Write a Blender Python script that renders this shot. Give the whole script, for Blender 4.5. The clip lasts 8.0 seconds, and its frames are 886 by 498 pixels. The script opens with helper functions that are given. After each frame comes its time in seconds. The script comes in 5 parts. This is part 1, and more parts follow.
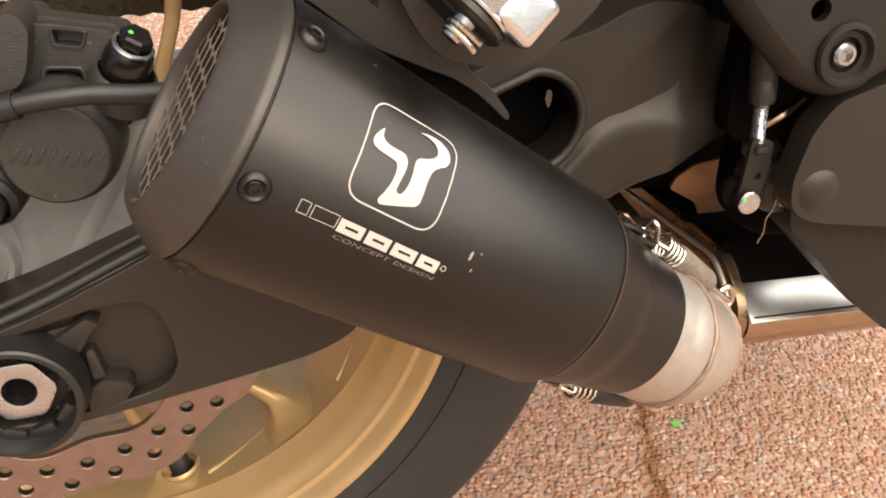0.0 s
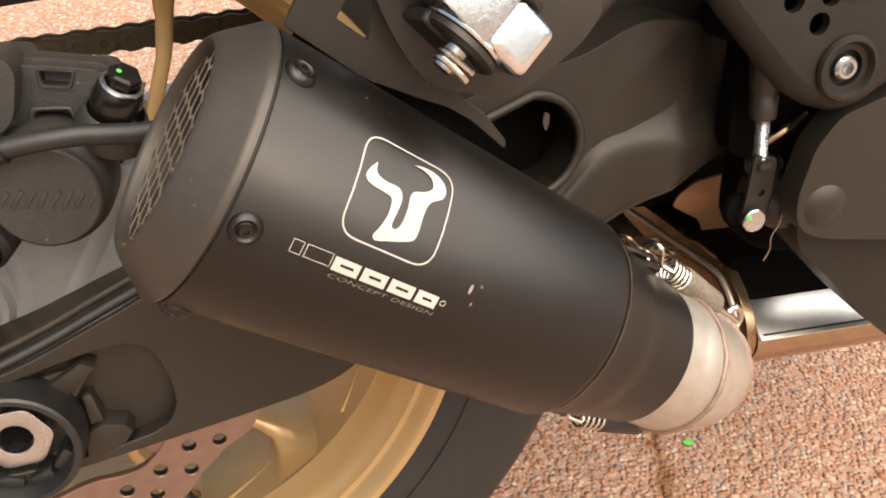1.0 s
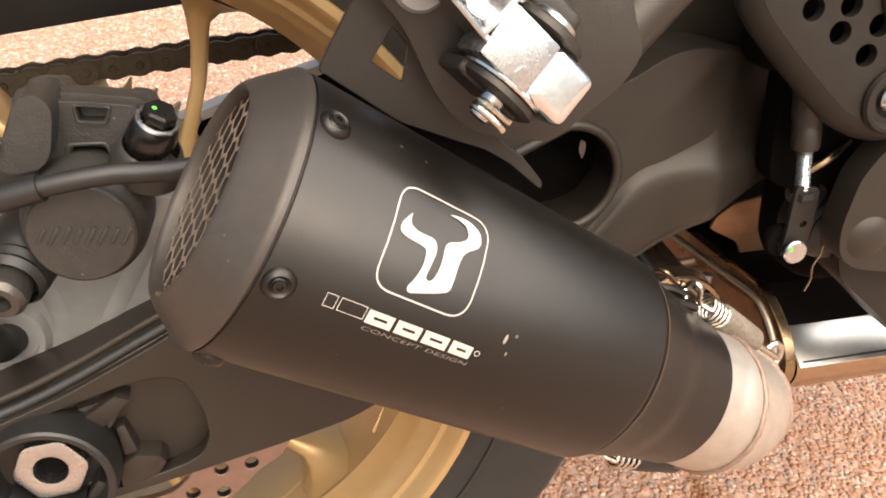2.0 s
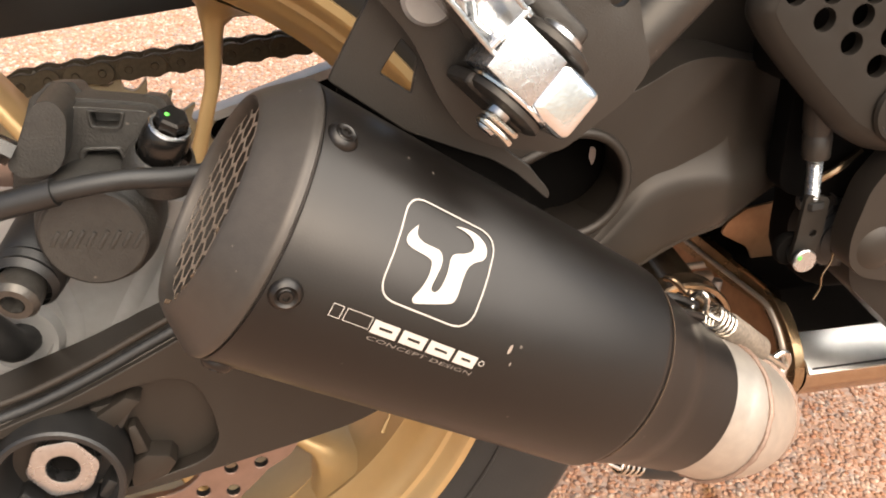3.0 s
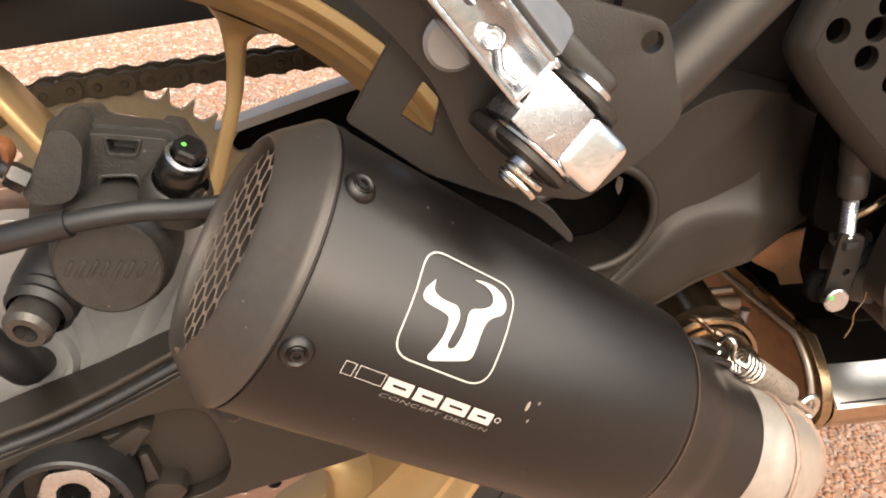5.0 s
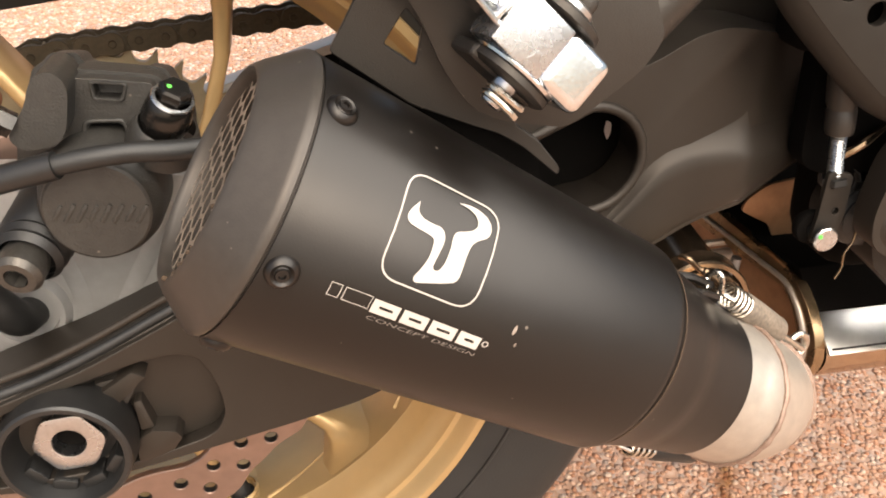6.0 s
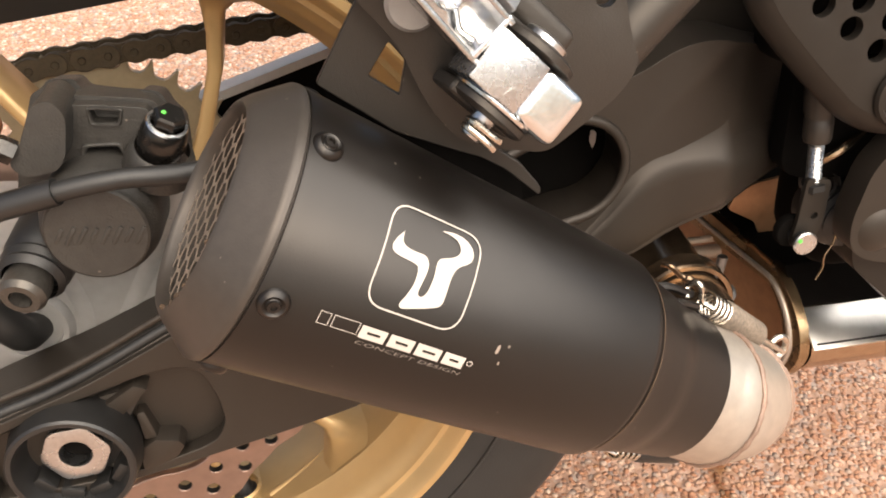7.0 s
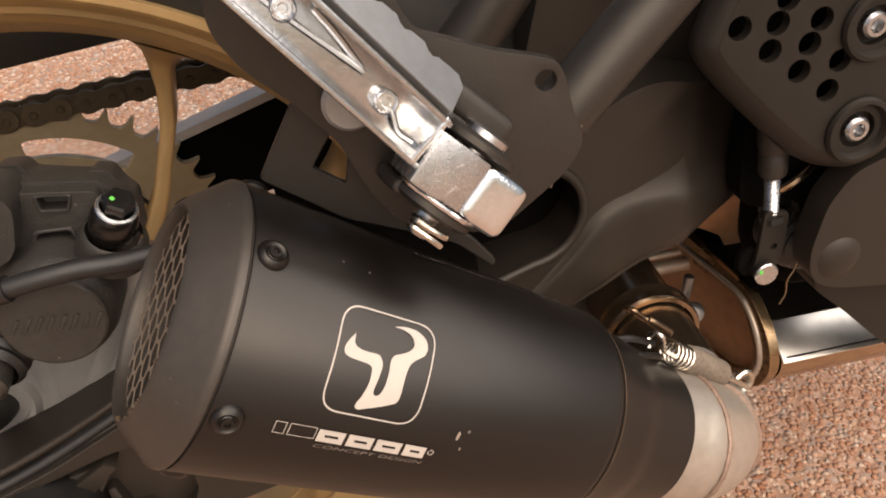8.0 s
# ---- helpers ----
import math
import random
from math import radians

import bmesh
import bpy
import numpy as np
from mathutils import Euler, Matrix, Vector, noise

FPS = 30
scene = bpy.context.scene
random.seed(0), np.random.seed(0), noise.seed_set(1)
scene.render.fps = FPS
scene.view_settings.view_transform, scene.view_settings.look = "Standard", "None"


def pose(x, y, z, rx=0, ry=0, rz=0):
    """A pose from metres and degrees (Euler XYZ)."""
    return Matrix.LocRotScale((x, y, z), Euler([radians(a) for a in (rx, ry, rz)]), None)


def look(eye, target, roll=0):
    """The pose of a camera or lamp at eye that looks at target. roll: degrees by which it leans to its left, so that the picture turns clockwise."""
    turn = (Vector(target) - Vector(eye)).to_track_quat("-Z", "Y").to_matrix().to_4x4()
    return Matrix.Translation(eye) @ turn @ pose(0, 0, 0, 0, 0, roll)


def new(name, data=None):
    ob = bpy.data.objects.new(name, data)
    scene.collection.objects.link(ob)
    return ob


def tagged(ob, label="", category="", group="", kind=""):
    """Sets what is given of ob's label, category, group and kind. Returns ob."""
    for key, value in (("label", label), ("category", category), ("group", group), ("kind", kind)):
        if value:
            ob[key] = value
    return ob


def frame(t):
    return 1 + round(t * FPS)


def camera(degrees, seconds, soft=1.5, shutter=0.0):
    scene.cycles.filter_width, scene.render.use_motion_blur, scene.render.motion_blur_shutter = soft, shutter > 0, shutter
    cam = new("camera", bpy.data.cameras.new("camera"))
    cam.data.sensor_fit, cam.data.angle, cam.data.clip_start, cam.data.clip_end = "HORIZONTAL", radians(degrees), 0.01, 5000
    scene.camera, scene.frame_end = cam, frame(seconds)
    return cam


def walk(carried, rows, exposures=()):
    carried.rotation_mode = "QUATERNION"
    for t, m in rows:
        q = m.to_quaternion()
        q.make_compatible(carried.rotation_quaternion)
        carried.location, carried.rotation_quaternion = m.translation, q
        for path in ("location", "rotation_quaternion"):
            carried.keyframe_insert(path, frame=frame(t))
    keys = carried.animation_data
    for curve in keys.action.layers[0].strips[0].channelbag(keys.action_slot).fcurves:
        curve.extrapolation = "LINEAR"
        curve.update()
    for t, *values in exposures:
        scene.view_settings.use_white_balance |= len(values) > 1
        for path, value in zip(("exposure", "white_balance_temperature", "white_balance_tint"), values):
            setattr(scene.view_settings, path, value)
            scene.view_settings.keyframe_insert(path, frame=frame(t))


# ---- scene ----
cam = camera(53.6, 8.0, 1.9)
PATH = [
    (0, (0.10350, -0.40871, 0.63207), (0.20796, -0.02501, 0.32899), 3.977),
    (0.5, (0.10288, -0.40635, 0.63365), (0.20811, -0.01653, 0.33874), 1.423),
    (1, (0.10761, -0.40057, 0.63173), (0.21053, -0.01004, 0.33694), 1.826),
    (1.5, (0.10429, -0.39192, 0.63515), (0.20296, -0.00072, 0.33981), 1.368),
    (1.7, (0.10976, -0.38731, 0.63929), (0.20235, 0.00473, 0.34309), 1.076),
    (2.8, (0.10732, -0.38769, 0.64702), (0.18510, 0.00491, 0.34733), 0.537),
    (3, (0.11216, -0.38702, 0.64898), (0.18866, 0.00552, 0.34889), 0.674),
    (3.5, (0.11609, -0.38053, 0.65006), (0.18992, 0.01263, 0.35010), 0.717),
    (4, (0.11566, -0.37416, 0.65376), (0.18716, 0.01846, 0.35253), 1.433),
    (5.3, (0.11718, -0.36836, 0.65919), (0.17849, 0.02258, 0.35357), 0.787),
    (5.5, (0.11527, -0.37242, 0.65431), (0.17925, 0.02026, 0.35147), 0.515),
    (6, (0.11927, -0.38099, 0.64531), (0.18162, 0.00447, 0.33300), -0.046),
    (6.5, (0.12326, -0.38225, 0.64924), (0.18352, -0.00278, 0.32927), 0.148),
    (7, (0.12469, -0.38257, 0.66408), (0.18487, -0.00397, 0.34308), -1.050),
    (7.5, (0.13350, -0.37089, 0.67688), (0.19504, 0.00419, 0.35202), -1.820),
    (8, (0.14047, -0.36011, 0.69173), (0.20760, 0.00722, 0.35923), -3.480),
]
walk(cam, [(t, look(eye, target, roll)) for t, eye, target, roll in PATH], [(0.0, 1.60, 7250, 10), (1.0, 1.66, 7250, 10), (1.5, 1.92, 7200, 10), (3.0, 1.91, 7150, 9), (5.5, 1.89, 7150, 9), (7.0, 1.82, 7200, 10), (7.5, 1.42, 7350, 12), (8.0, 1.12, 7500, 14)])

# ---- light ----
world = bpy.data.worlds.new("world")
scene.world = world
world.use_nodes = True
wt = world.node_tree
sky = wt.nodes.new("ShaderNodeTexSky")
sky.sky_type, sky.sun_disc, sky.sun_elevation, sky.sun_rotation = "NISHITA", False, radians(50), radians(184)
sky.air_density, sky.dust_density = 1.0, 5.0
wt.nodes["Background"].inputs["Strength"].default_value = 0.062
wt.links.new(sky.outputs["Color"], wt.nodes["Background"].inputs["Color"])
sun = new("sun", bpy.data.lights.new("sun", "SUN"))
sun.data.energy, sun.data.angle, sun.data.color = 2.50, radians(82), (1.0, 0.98, 0.96)
sun.matrix_world = look((0.50, -0.38, 1.0), (0, 0, 0))

# ---- materials ----


def material(name, color, rough=0.5, metal=0.0, vary=0.15, scale=60.0, bump=0.0, bump_scale=400.0, tint=None, rough_vary=0.08, coat=0.0, spec=0.5, specks=0.0, sheen=(1, 1, 1)):
    """A procedural surface: two scales of colour variation, uneven gloss and fine relief."""
    m = bpy.data.materials.new(name)
    m.use_nodes = True
    t, b = m.node_tree, m.node_tree.nodes["Principled BSDF"]
    co = t.nodes.new("ShaderNodeTexCoord").outputs["Object"]

    def noise_tex(s, detail=4.0):
        n = t.nodes.new("ShaderNodeTexNoise")
        n.inputs["Scale"].default_value, n.inputs["Detail"].default_value = s, detail
        t.links.new(co, n.inputs["Vector"])
        return n.outputs["Fac"]

    big, fine = noise_tex(scale * 0.25), noise_tex(scale * 4)
    ramp = t.nodes.new("ShaderNodeMapRange")
    t.links.new(big, ramp.inputs["Value"])
    ramp.inputs["From Min"].default_value, ramp.inputs["From Max"].default_value = 0.3, 0.7
    mix = t.nodes.new("ShaderNodeMix")
    mix.data_type = "RGBA"
    other = tint or tuple(c * (1 - vary) for c in color)
    mix.inputs["A"].default_value, mix.inputs["B"].default_value = (*color, 1), (*other, 1)
    t.links.new(ramp.outputs["Result"], mix.inputs["Factor"])
    mix2 = t.nodes.new("ShaderNodeMix")
    mix2.data_type, mix2.blend_type = "RGBA", "MULTIPLY"
    grain = t.nodes.new("ShaderNodeMapRange")
    t.links.new(fine, grain.inputs["Value"])
    grain.inputs["From Min"].default_value, grain.inputs["From Max"].default_value = 0.3, 0.7
    grain.inputs["To Min"].default_value, grain.inputs["To Max"].default_value = 1 - vary, 1.0
    mix2.inputs["Factor"].default_value = 1.0
    t.links.new(mix.outputs["Result"], mix2.inputs["A"])
    t.links.new(grain.outputs["Result"], mix2.inputs["B"])
    final = mix2.outputs["Result"]
    if specks:
        # scattered pale dust grains
        dust = t.nodes.new("ShaderNodeTexVoronoi")
        dust.inputs["Scale"].default_value = 260.0
        t.links.new(co, dust.inputs["Vector"])
        rnd = t.nodes.new("ShaderNodeSeparateColor")
        t.links.new(dust.outputs["Color"], rnd.inputs["Color"])
        size = t.nodes.new("ShaderNodeMapRange")
        t.links.new(rnd.outputs["Red"], size.inputs["Value"])
        size.inputs["From Min"].default_value, size.inputs["From Max"].default_value, size.inputs["To Max"].default_value = 1 - specks, 1.0, 0.17
        hit = t.nodes.new("ShaderNodeMath")
        hit.operation = "LESS_THAN"
        t.links.new(dust.outputs["Distance"], hit.inputs[0])
        t.links.new(size.outputs["Result"], hit.inputs[1])
        dusty = t.nodes.new("ShaderNodeMix")
        dusty.data_type = "RGBA"
        t.links.new(hit.outputs["Value"], dusty.inputs["Factor"])
        t.links.new(final, dusty.inputs["A"])
        dusty.inputs["B"].default_value = (0.10, 0.084, 0.068, 1)
        final = dusty.outputs["Result"]
    t.links.new(final, b.inputs["Base Color"])
    rr = t.nodes.new("ShaderNodeMapRange")
    t.links.new(noise_tex(scale), rr.inputs["Value"])
    rr.inputs["To Min"].default_value, rr.inputs["To Max"].default_value = max(0.02, rough - rough_vary), min(1, rough + rough_vary)
    t.links.new(rr.outputs["Result"], b.inputs["Roughness"])
    b.inputs["Metallic"].default_value = metal
    b.inputs["Coat Weight"].default_value = coat
    b.inputs["Specular IOR Level"].default_value = spec
    b.inputs["Specular Tint"].default_value = (*sheen, 1)
    if bump:
        bp = t.nodes.new("ShaderNodeBump")
        bp.inputs["Strength"].default_value, bp.inputs["Distance"].default_value = bump, 0.0006
        t.links.new(noise_tex(bump_scale, 3.0), bp.inputs["Height"])
        t.links.new(bp.outputs["Normal"], b.inputs["Normal"])
    return m


M_CAN = material("matt_black_ceramic", (0.0056, 0.0044, 0.0036), 0.38, 0.0, 0.15, 70, 0.06, 1800, rough_vary=0.06, spec=0.42, specks=0.03, sheen=(1.0, 0.95, 0.915))
M_CAP = material("satin_black_cap", (0.0380, 0.0325, 0.0280), 0.44, 0.0, 0.2, 70, 0.08, 1500, specks=0.12, sheen=(1.0, 0.905, 0.835))
M_ARM = material("dark_grey_swingarm_paint", (0.0215, 0.0176, 0.0142), 0.44, 0.05, 0.12, 25, 0.06, 1200, spec=0.36, sheen=(1.0, 0.905, 0.835))
M_FRAME = material("black_powder_coat", (0.0175, 0.0152, 0.0132), 0.42, 0.0, 0.15, 50, 0.25, 2200, specks=0.05, sheen=(1.0, 0.92, 0.84))
M_PLASTIC = material("black_plastic", (0.0110, 0.0105, 0.0100), 0.42, 0.0, 0.15, 40, 0.12, 2000)
# Blacker than the plain blacks: shade of hidden spots is in the colour.
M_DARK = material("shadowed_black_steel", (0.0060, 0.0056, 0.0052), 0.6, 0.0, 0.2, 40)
M_RUBBER = material("black_rubber", (0.0120, 0.0115, 0.0110), 0.5, 0.0, 0.25, 40, 0.2, 900)
M_TYRE = material("tyre_rubber", (0.0105, 0.0092, 0.0080), 0.7, 0.0, 0.3, 18, 0.3, 700, tint=(0.017, 0.0148, 0.0124))
M_GOLD = material("gold_wheel_paint", (0.45, 0.300, 0.140), 0.38, 0.45, 0.12, 12, 0.05, 1500, coat=0.12)
M_DISC = material("brake_disc_steel", (0.30, 0.205, 0.165), 0.42, 0.8, 0.15, 30, 0.1, 900)
M_STEEL = material("bright_steel", (0.58, 0.585, 0.59), 0.28, 1.0, 0.15, 120, 0.05, 1200)
M_CHROME = material("polished_aluminium", (0.78, 0.785, 0.79), 0.18, 1.0, 0.08, 90, 0.10, 900, rough_vary=0.08)
M_CHANNEL = material("cast_aluminium_channel", (0.56, 0.565, 0.57), 0.20, 1.0, 0.15, 90, 0.12, 700)
M_SHIELD = material("brushed_stainless_cover", (0.72, 0.71, 0.69), 0.32, 1.0, 0.12, 40, 0.08, 900)
M_SCRATCH = material("scratched_aluminium", (0.58, 0.59, 0.60), 0.27, 1.0, 0.25, 350, 0.16, 2600)
M_SATIN = material("satin_aluminium", (0.26, 0.262, 0.265), 0.40, 0.9, 0.12, 60, 0.06, 1500)
M_STAINLESS = material("heat_tinted_stainless", (0.52, 0.41, 0.31), 0.18, 1.0, 0.2, 25, 0.03, 600, tint=(0.38, 0.26, 0.165))
M_WELDPIPE = material("raw_stainless_pipe", (0.49, 0.455, 0.415), 0.36, 0.65, 0.15, 40, 0.1, 700, tint=(0.40, 0.345, 0.29))
M_WELD = material("weld_bead", (0.27, 0.175, 0.130), 0.45, 0.2, 0.3, 200, 0.4, 900)
M_ALLOY = material("grey_cast_alloy", (0.31, 0.30, 0.29), 0.45, 0.35, 0.12, 40, 0.2, 1500)
M_CALIPER = material("black_caliper_casting", (0.033, 0.030, 0.026), 0.50, 0.1, 0.3, 60, 0.55, 900, specks=0.05)
M_CHAIN = material("dark_oiled_chain", (0.115, 0.092, 0.062), 0.40, 0.6, 0.3, 120, 0.2, 900)
M_SPROCKET = material("bronze_grey_sprocket", (0.34, 0.285, 0.195), 0.42, 0.5, 0.15, 40, 0.1, 900)
M_PIN = material("dull_grey_steel", (0.10, 0.092, 0.082), 0.42, 0.7, 0.25, 120, 0.3, 900)
M_COPPER = material("orange_brown_seal", (0.20, 0.070, 0.025), 0.5, 0.0, 0.2, 90)
M_WHITE = material("silver_print", (0.43, 0.39, 0.35), 0.5, 0.0, 0.08, 300)
M_DIMPRINT = material("thin_silver_print", (0.15, 0.128, 0.11), 0.5, 0.0, 0.1, 300)
M_GREEN = material("green_paint_mark", (0.10, 0.55, 0.08), 0.5, 0.0, 0.1, 300)
M_GRILLE = material("brown_grey_grille", (0.25, 0.195, 0.15), 0.45, 0.2, 0.3, 150, 0.2, 900)
M_RUST = material("rusty_soot", (0.075, 0.042, 0.020), 0.8, 0.0, 0.4, 300, 0.6, 900)
M_SOOT = material("brown_soot", (0.020, 0.0135, 0.0090), 0.8, 0.0, 0.4, 300, 0.4, 900)
M_SPRING = material("zinc_spring_wire", (0.66, 0.60, 0.52), 0.25, 1.0, 0.15, 200)
M_TINT = material("brown_tinted_steel", (0.40, 0.225, 0.120), 0.40, 0.55, 0.25, 30, 0.08, 700, tint=(0.27, 0.130, 0.066))
M_PIPE = material("brown_polished_steel", (0.33, 0.235, 0.155), 0.24, 0.95, 0.25, 30, 0.05, 700, tint=(0.20, 0.130, 0.080))
M_FLANGE = material("golden_tinted_flange", (0.36, 0.26, 0.16), 0.27, 0.95, 0.2, 40, 0.08, 700, tint=(0.30, 0.19, 0.10))
M_PALE = material("pale_pink_glimpse", (0.62, 0.48, 0.42), 0.6, 0.0, 0.1, 300)
M_BOLT = material("blackened_bolt_steel", (0.060, 0.056, 0.052), 0.26, 0.85, 0.25, 150, 0.1, 900)
M_GUARD = material("matt_dark_plastic", (0.0150, 0.0128, 0.0107), 0.50, 0.0, 0.15, 40, 0.12, 2000, spec=0.28, sheen=(1.0, 0.9, 0.82))
# Near-black that puts deep shade into the colour; also used on a washer.
M_VOID = material("deep_shade_black", (0.0036, 0.0030, 0.0026), 0.85, 0.0, 0.2, 40, spec=0.05)
M_LIP = material("pale_satin_alloy", (0.46, 0.45, 0.44), 0.42, 0.2, 0.12, 40, 0.1, 1500)
M_BOOT = material("brown_grey_rubber_boot", (0.026, 0.021, 0.017), 0.40, 0.1, 0.25, 60, 0.1, 900)
M_SLEEVE = material("dirty_rubber_sleeve", (0.21, 0.165, 0.125), 0.6, 0.0, 0.5, 150, 0.4, 900)

# ---- building helpers ----


def part(name, bm, mat, parent, label="", sharp=35, m=None):
    """One mesh object under a thing or a part."""
    me = bpy.data.meshes.new(name)
    bmesh.ops.recalc_face_normals(bm, faces=bm.faces)
    bm.to_mesh(me)
    bm.free()
    me.materials.append(mat)
    me.polygons.foreach_set("use_smooth", [True] * len(me.polygons))
    me.set_sharp_from_angle(angle=radians(sharp))
    ob = new(name, me)
    ob.parent = parent
    if m is not None:
        ob.matrix_basis = m
    if label:
        tagged(ob, label)
    return ob


def share(name, ob, m, parent):
    """Another piece on the same mesh."""
    o = new(name, ob.data)
    o.parent, o.matrix_basis = parent, m
    return o


def basis(axis, hint=(0, 0, 1)):
    a = Vector(axis).normalized()
    u = a.cross(Vector(hint))
    u = u.normalized() if u.length > 1e-4 else a.orthogonal().normalized()
    return a, u, u.cross(a)


def lathe(bm, profile, origin, axis, seg=48, closed=False):
    """Turns (station, radius) pairs round an axis. closed: the profile is a loop."""
    a, u, v = basis(axis)
    o, rings = Vector(origin), []
    for s, r in profile:
        if r < 1e-6:
            rings.append([bm.verts.new(o + a * s)])
        else:
            rings.append([bm.verts.new(o + a * s + (u * math.cos(k * math.tau / seg) + v * math.sin(k * math.tau / seg)) * r) for k in range(seg)])
    pairs = list(zip(rings, rings[1:])) + ([(rings[-1], rings[0])] if closed else [])
    for p, q in pairs:
        for k in range(seg):
            n = (k + 1) % seg
            loop = [p[k % len(p)], p[n % len(p)], q[n % len(q)], q[k % len(q)]]
            loop = list(dict.fromkeys(loop))
            if len(loop) > 2:
                bm.faces.new(loop)
    return bm


def smooth_path(pts, steps=8):
    """A Catmull-Rom curve through points."""
    p = [Vector(q) for q in pts]
    p = [2 * p[0] - p[1]] + p + [2 * p[-1] - p[-2]]
    out = []
    for i in range(1, len(p) - 2):
        for k in range(steps):
            t = k / steps
            out.append(0.5 * ((2 * p[i]) + (p[i + 1] - p[i - 1]) * t + (2 * p[i - 1] - 5 * p[i] + 4 * p[i + 1] - p[i + 2]) * t * t + (3 * p[i] - p[i - 1] - 3 * p[i + 1] + p[i + 2]) * t ** 3))
    return out + [p[-2]]


def tube(bm, pts, r, seg=12, closed=False):
    """Sweeps a circle along points; r is a number or one for each point."""
    pts = [Vector(q) for q in pts]
    n, rings, up = len(pts), [], None
    for i, q in enumerate(pts):
        d = ((pts[(i + 1) % n] - pts[i - 1]) if closed else (pts[min(i + 1, n - 1)] - pts[max(i - 1, 0)])).normalized()
        up = d.orthogonal().normalized() if up is None else (up - d * up.dot(d)).normalized()
        side, rad = d.cross(up), (r[i] if isinstance(r, (list, tuple)) else r)
        rings.append([bm.verts.new(q + (up * math.cos(k * math.tau / seg) + side * math.sin(k * math.tau / seg)) * rad) for k in range(seg)])
    for p, q in zip(rings, rings[1:] + ([rings[0]] if closed else [])):
        for k in range(seg):
            bm.faces.new((p[k], p[(k + 1) % seg], q[(k + 1) % seg], q[k]))
    if not closed:
        bm.faces.new(rings[0][::-1]), bm.faces.new(rings[-1])
    return bm


def rounded(outline, r, steps=4):
    """A closed outline with its corners rounded."""
    out, n = [], len(outline)
    for i in range(n):
        a, b, c = (Vector(outline[(i + k) % n][:2]) for k in (-1, 0, 1))
        ra, rc = min(r, (a - b).length * 0.45), min(r, (c - b).length * 0.45)
        p, q = b + (a - b).normalized() * ra, b + (c - b).normalized() * rc
        out += [tuple(p.lerp(b, t).lerp(b.lerp(q, t), t)) for t in (k / steps for k in range(steps + 1))]
    return out


def oval(cx, cz, rx, rz, seg=28, turn=0.0):
    c, s = math.cos(turn), math.sin(turn)
    return [(cx + rx * math.cos(k * math.tau / seg) * c - rz * math.sin(k * math.tau / seg) * s, cz + rx * math.cos(k * math.tau / seg) * s + rz * math.sin(k * math.tau / seg) * c) for k in range(seg)]


def inset(outline, d):
    """A closed outline moved inwards."""
    n, out = len(outline), []
    turn = sum(outline[i - 1][0] * outline[i][1] - outline[i][0] * outline[i - 1][1] for i in range(n))
    for i in range(n):
        t = Vector(outline[(i + 2) % n]) - Vector(outline[i - 2])
        t = t.normalized() if t.length > 1e-9 else Vector((1, 0))
        nrm = Vector((-t.y, t.x)) * (1 if turn > 0 else -1)
        out.append(tuple(Vector(outline[i]) + nrm * d))
    return out


def slab(outline, y0, y1, holes=(), bevel=0.0, m=None, steps=2):
    """A plate with holes through it: an outline in x and z, from y0 to y1, its rims bevelled."""
    bm, edges = bmesh.new(), []
    for ring in (outline, *holes):
        vs = [bm.verts.new((x, y0, z)) for x, z in ring]
        edges += [bm.edges.new((vs[i - 1], vs[i])) for i in range(len(vs))]
    bmesh.ops.triangle_fill(bm, use_beauty=True, edges=edges)
    faces = list(bm.faces)
    rim = [e for e in bm.edges if len(e.link_faces) == 1]
    got = bmesh.ops.extrude_face_region(bm, geom=faces)
    top = [v for v in got["geom"] if isinstance(v, bmesh.types.BMVert)]
    bmesh.ops.translate(bm, verts=top, vec=(0, y1 - y0, 0))
    if bevel:
        sel = [e for e in bm.edges if len(e.link_faces) == 2 and abs(abs(e.link_faces[0].normal.y) - abs(e.link_faces[1].normal.y)) > 0.7]
        bm.normal_update()
        sel = [e for e in bm.edges if len(e.link_faces) == 2 and abs(abs(e.link_faces[0].normal.y) - abs(e.link_faces[1].normal.y)) > 0.7]
        bmesh.ops.bevel(bm, geom=sel, offset=bevel, segments=steps, profile=0.6, affect="EDGES", clamp_overlap=True)
    if m is not None:
        bmesh.ops.transform(bm, matrix=m, verts=bm.verts)
    return bm


def block(bm, size, m, bevel=0.002, steps=2, taper=1.0):
    """A box with rounded edges."""
    got = bmesh.ops.create_cube(bm, size=1.0)
    vs = got["verts"]
    for v in vs:
        k = taper if v.co.z > 0 else 1.0
        v.co = Vector((v.co.x * size[0] * k, v.co.y * size[1] * k, v.co.z * size[2]))
    es = list({e for v in vs for e in v.link_edges})
    if bevel:
        got = bmesh.ops.bevel(bm, geom=es, offset=bevel, segments=steps, profile=0.6, affect="EDGES", clamp_overlap=True)
        vs = list({v for f in got["faces"] for v in f.verts} | {v for v in vs if v.is_valid})
    bmesh.ops.transform(bm, matrix=m, verts=vs)
    return bm


def hex_head(bm, origin, axis, across, height, socket=0.0):
    """A hexagon head with chamfered rim and, if asked, a hollow."""
    r = across / math.sqrt(3)
    prof = [(0, 0), (0, r), (height * 0.8, r), (height, r * 0.86)]
    prof += [(height, socket), (height * 0.3, socket), (height * 0.3, 0)] if socket else [(height, 0)]
    return lathe(bm, prof, origin, axis, 6)


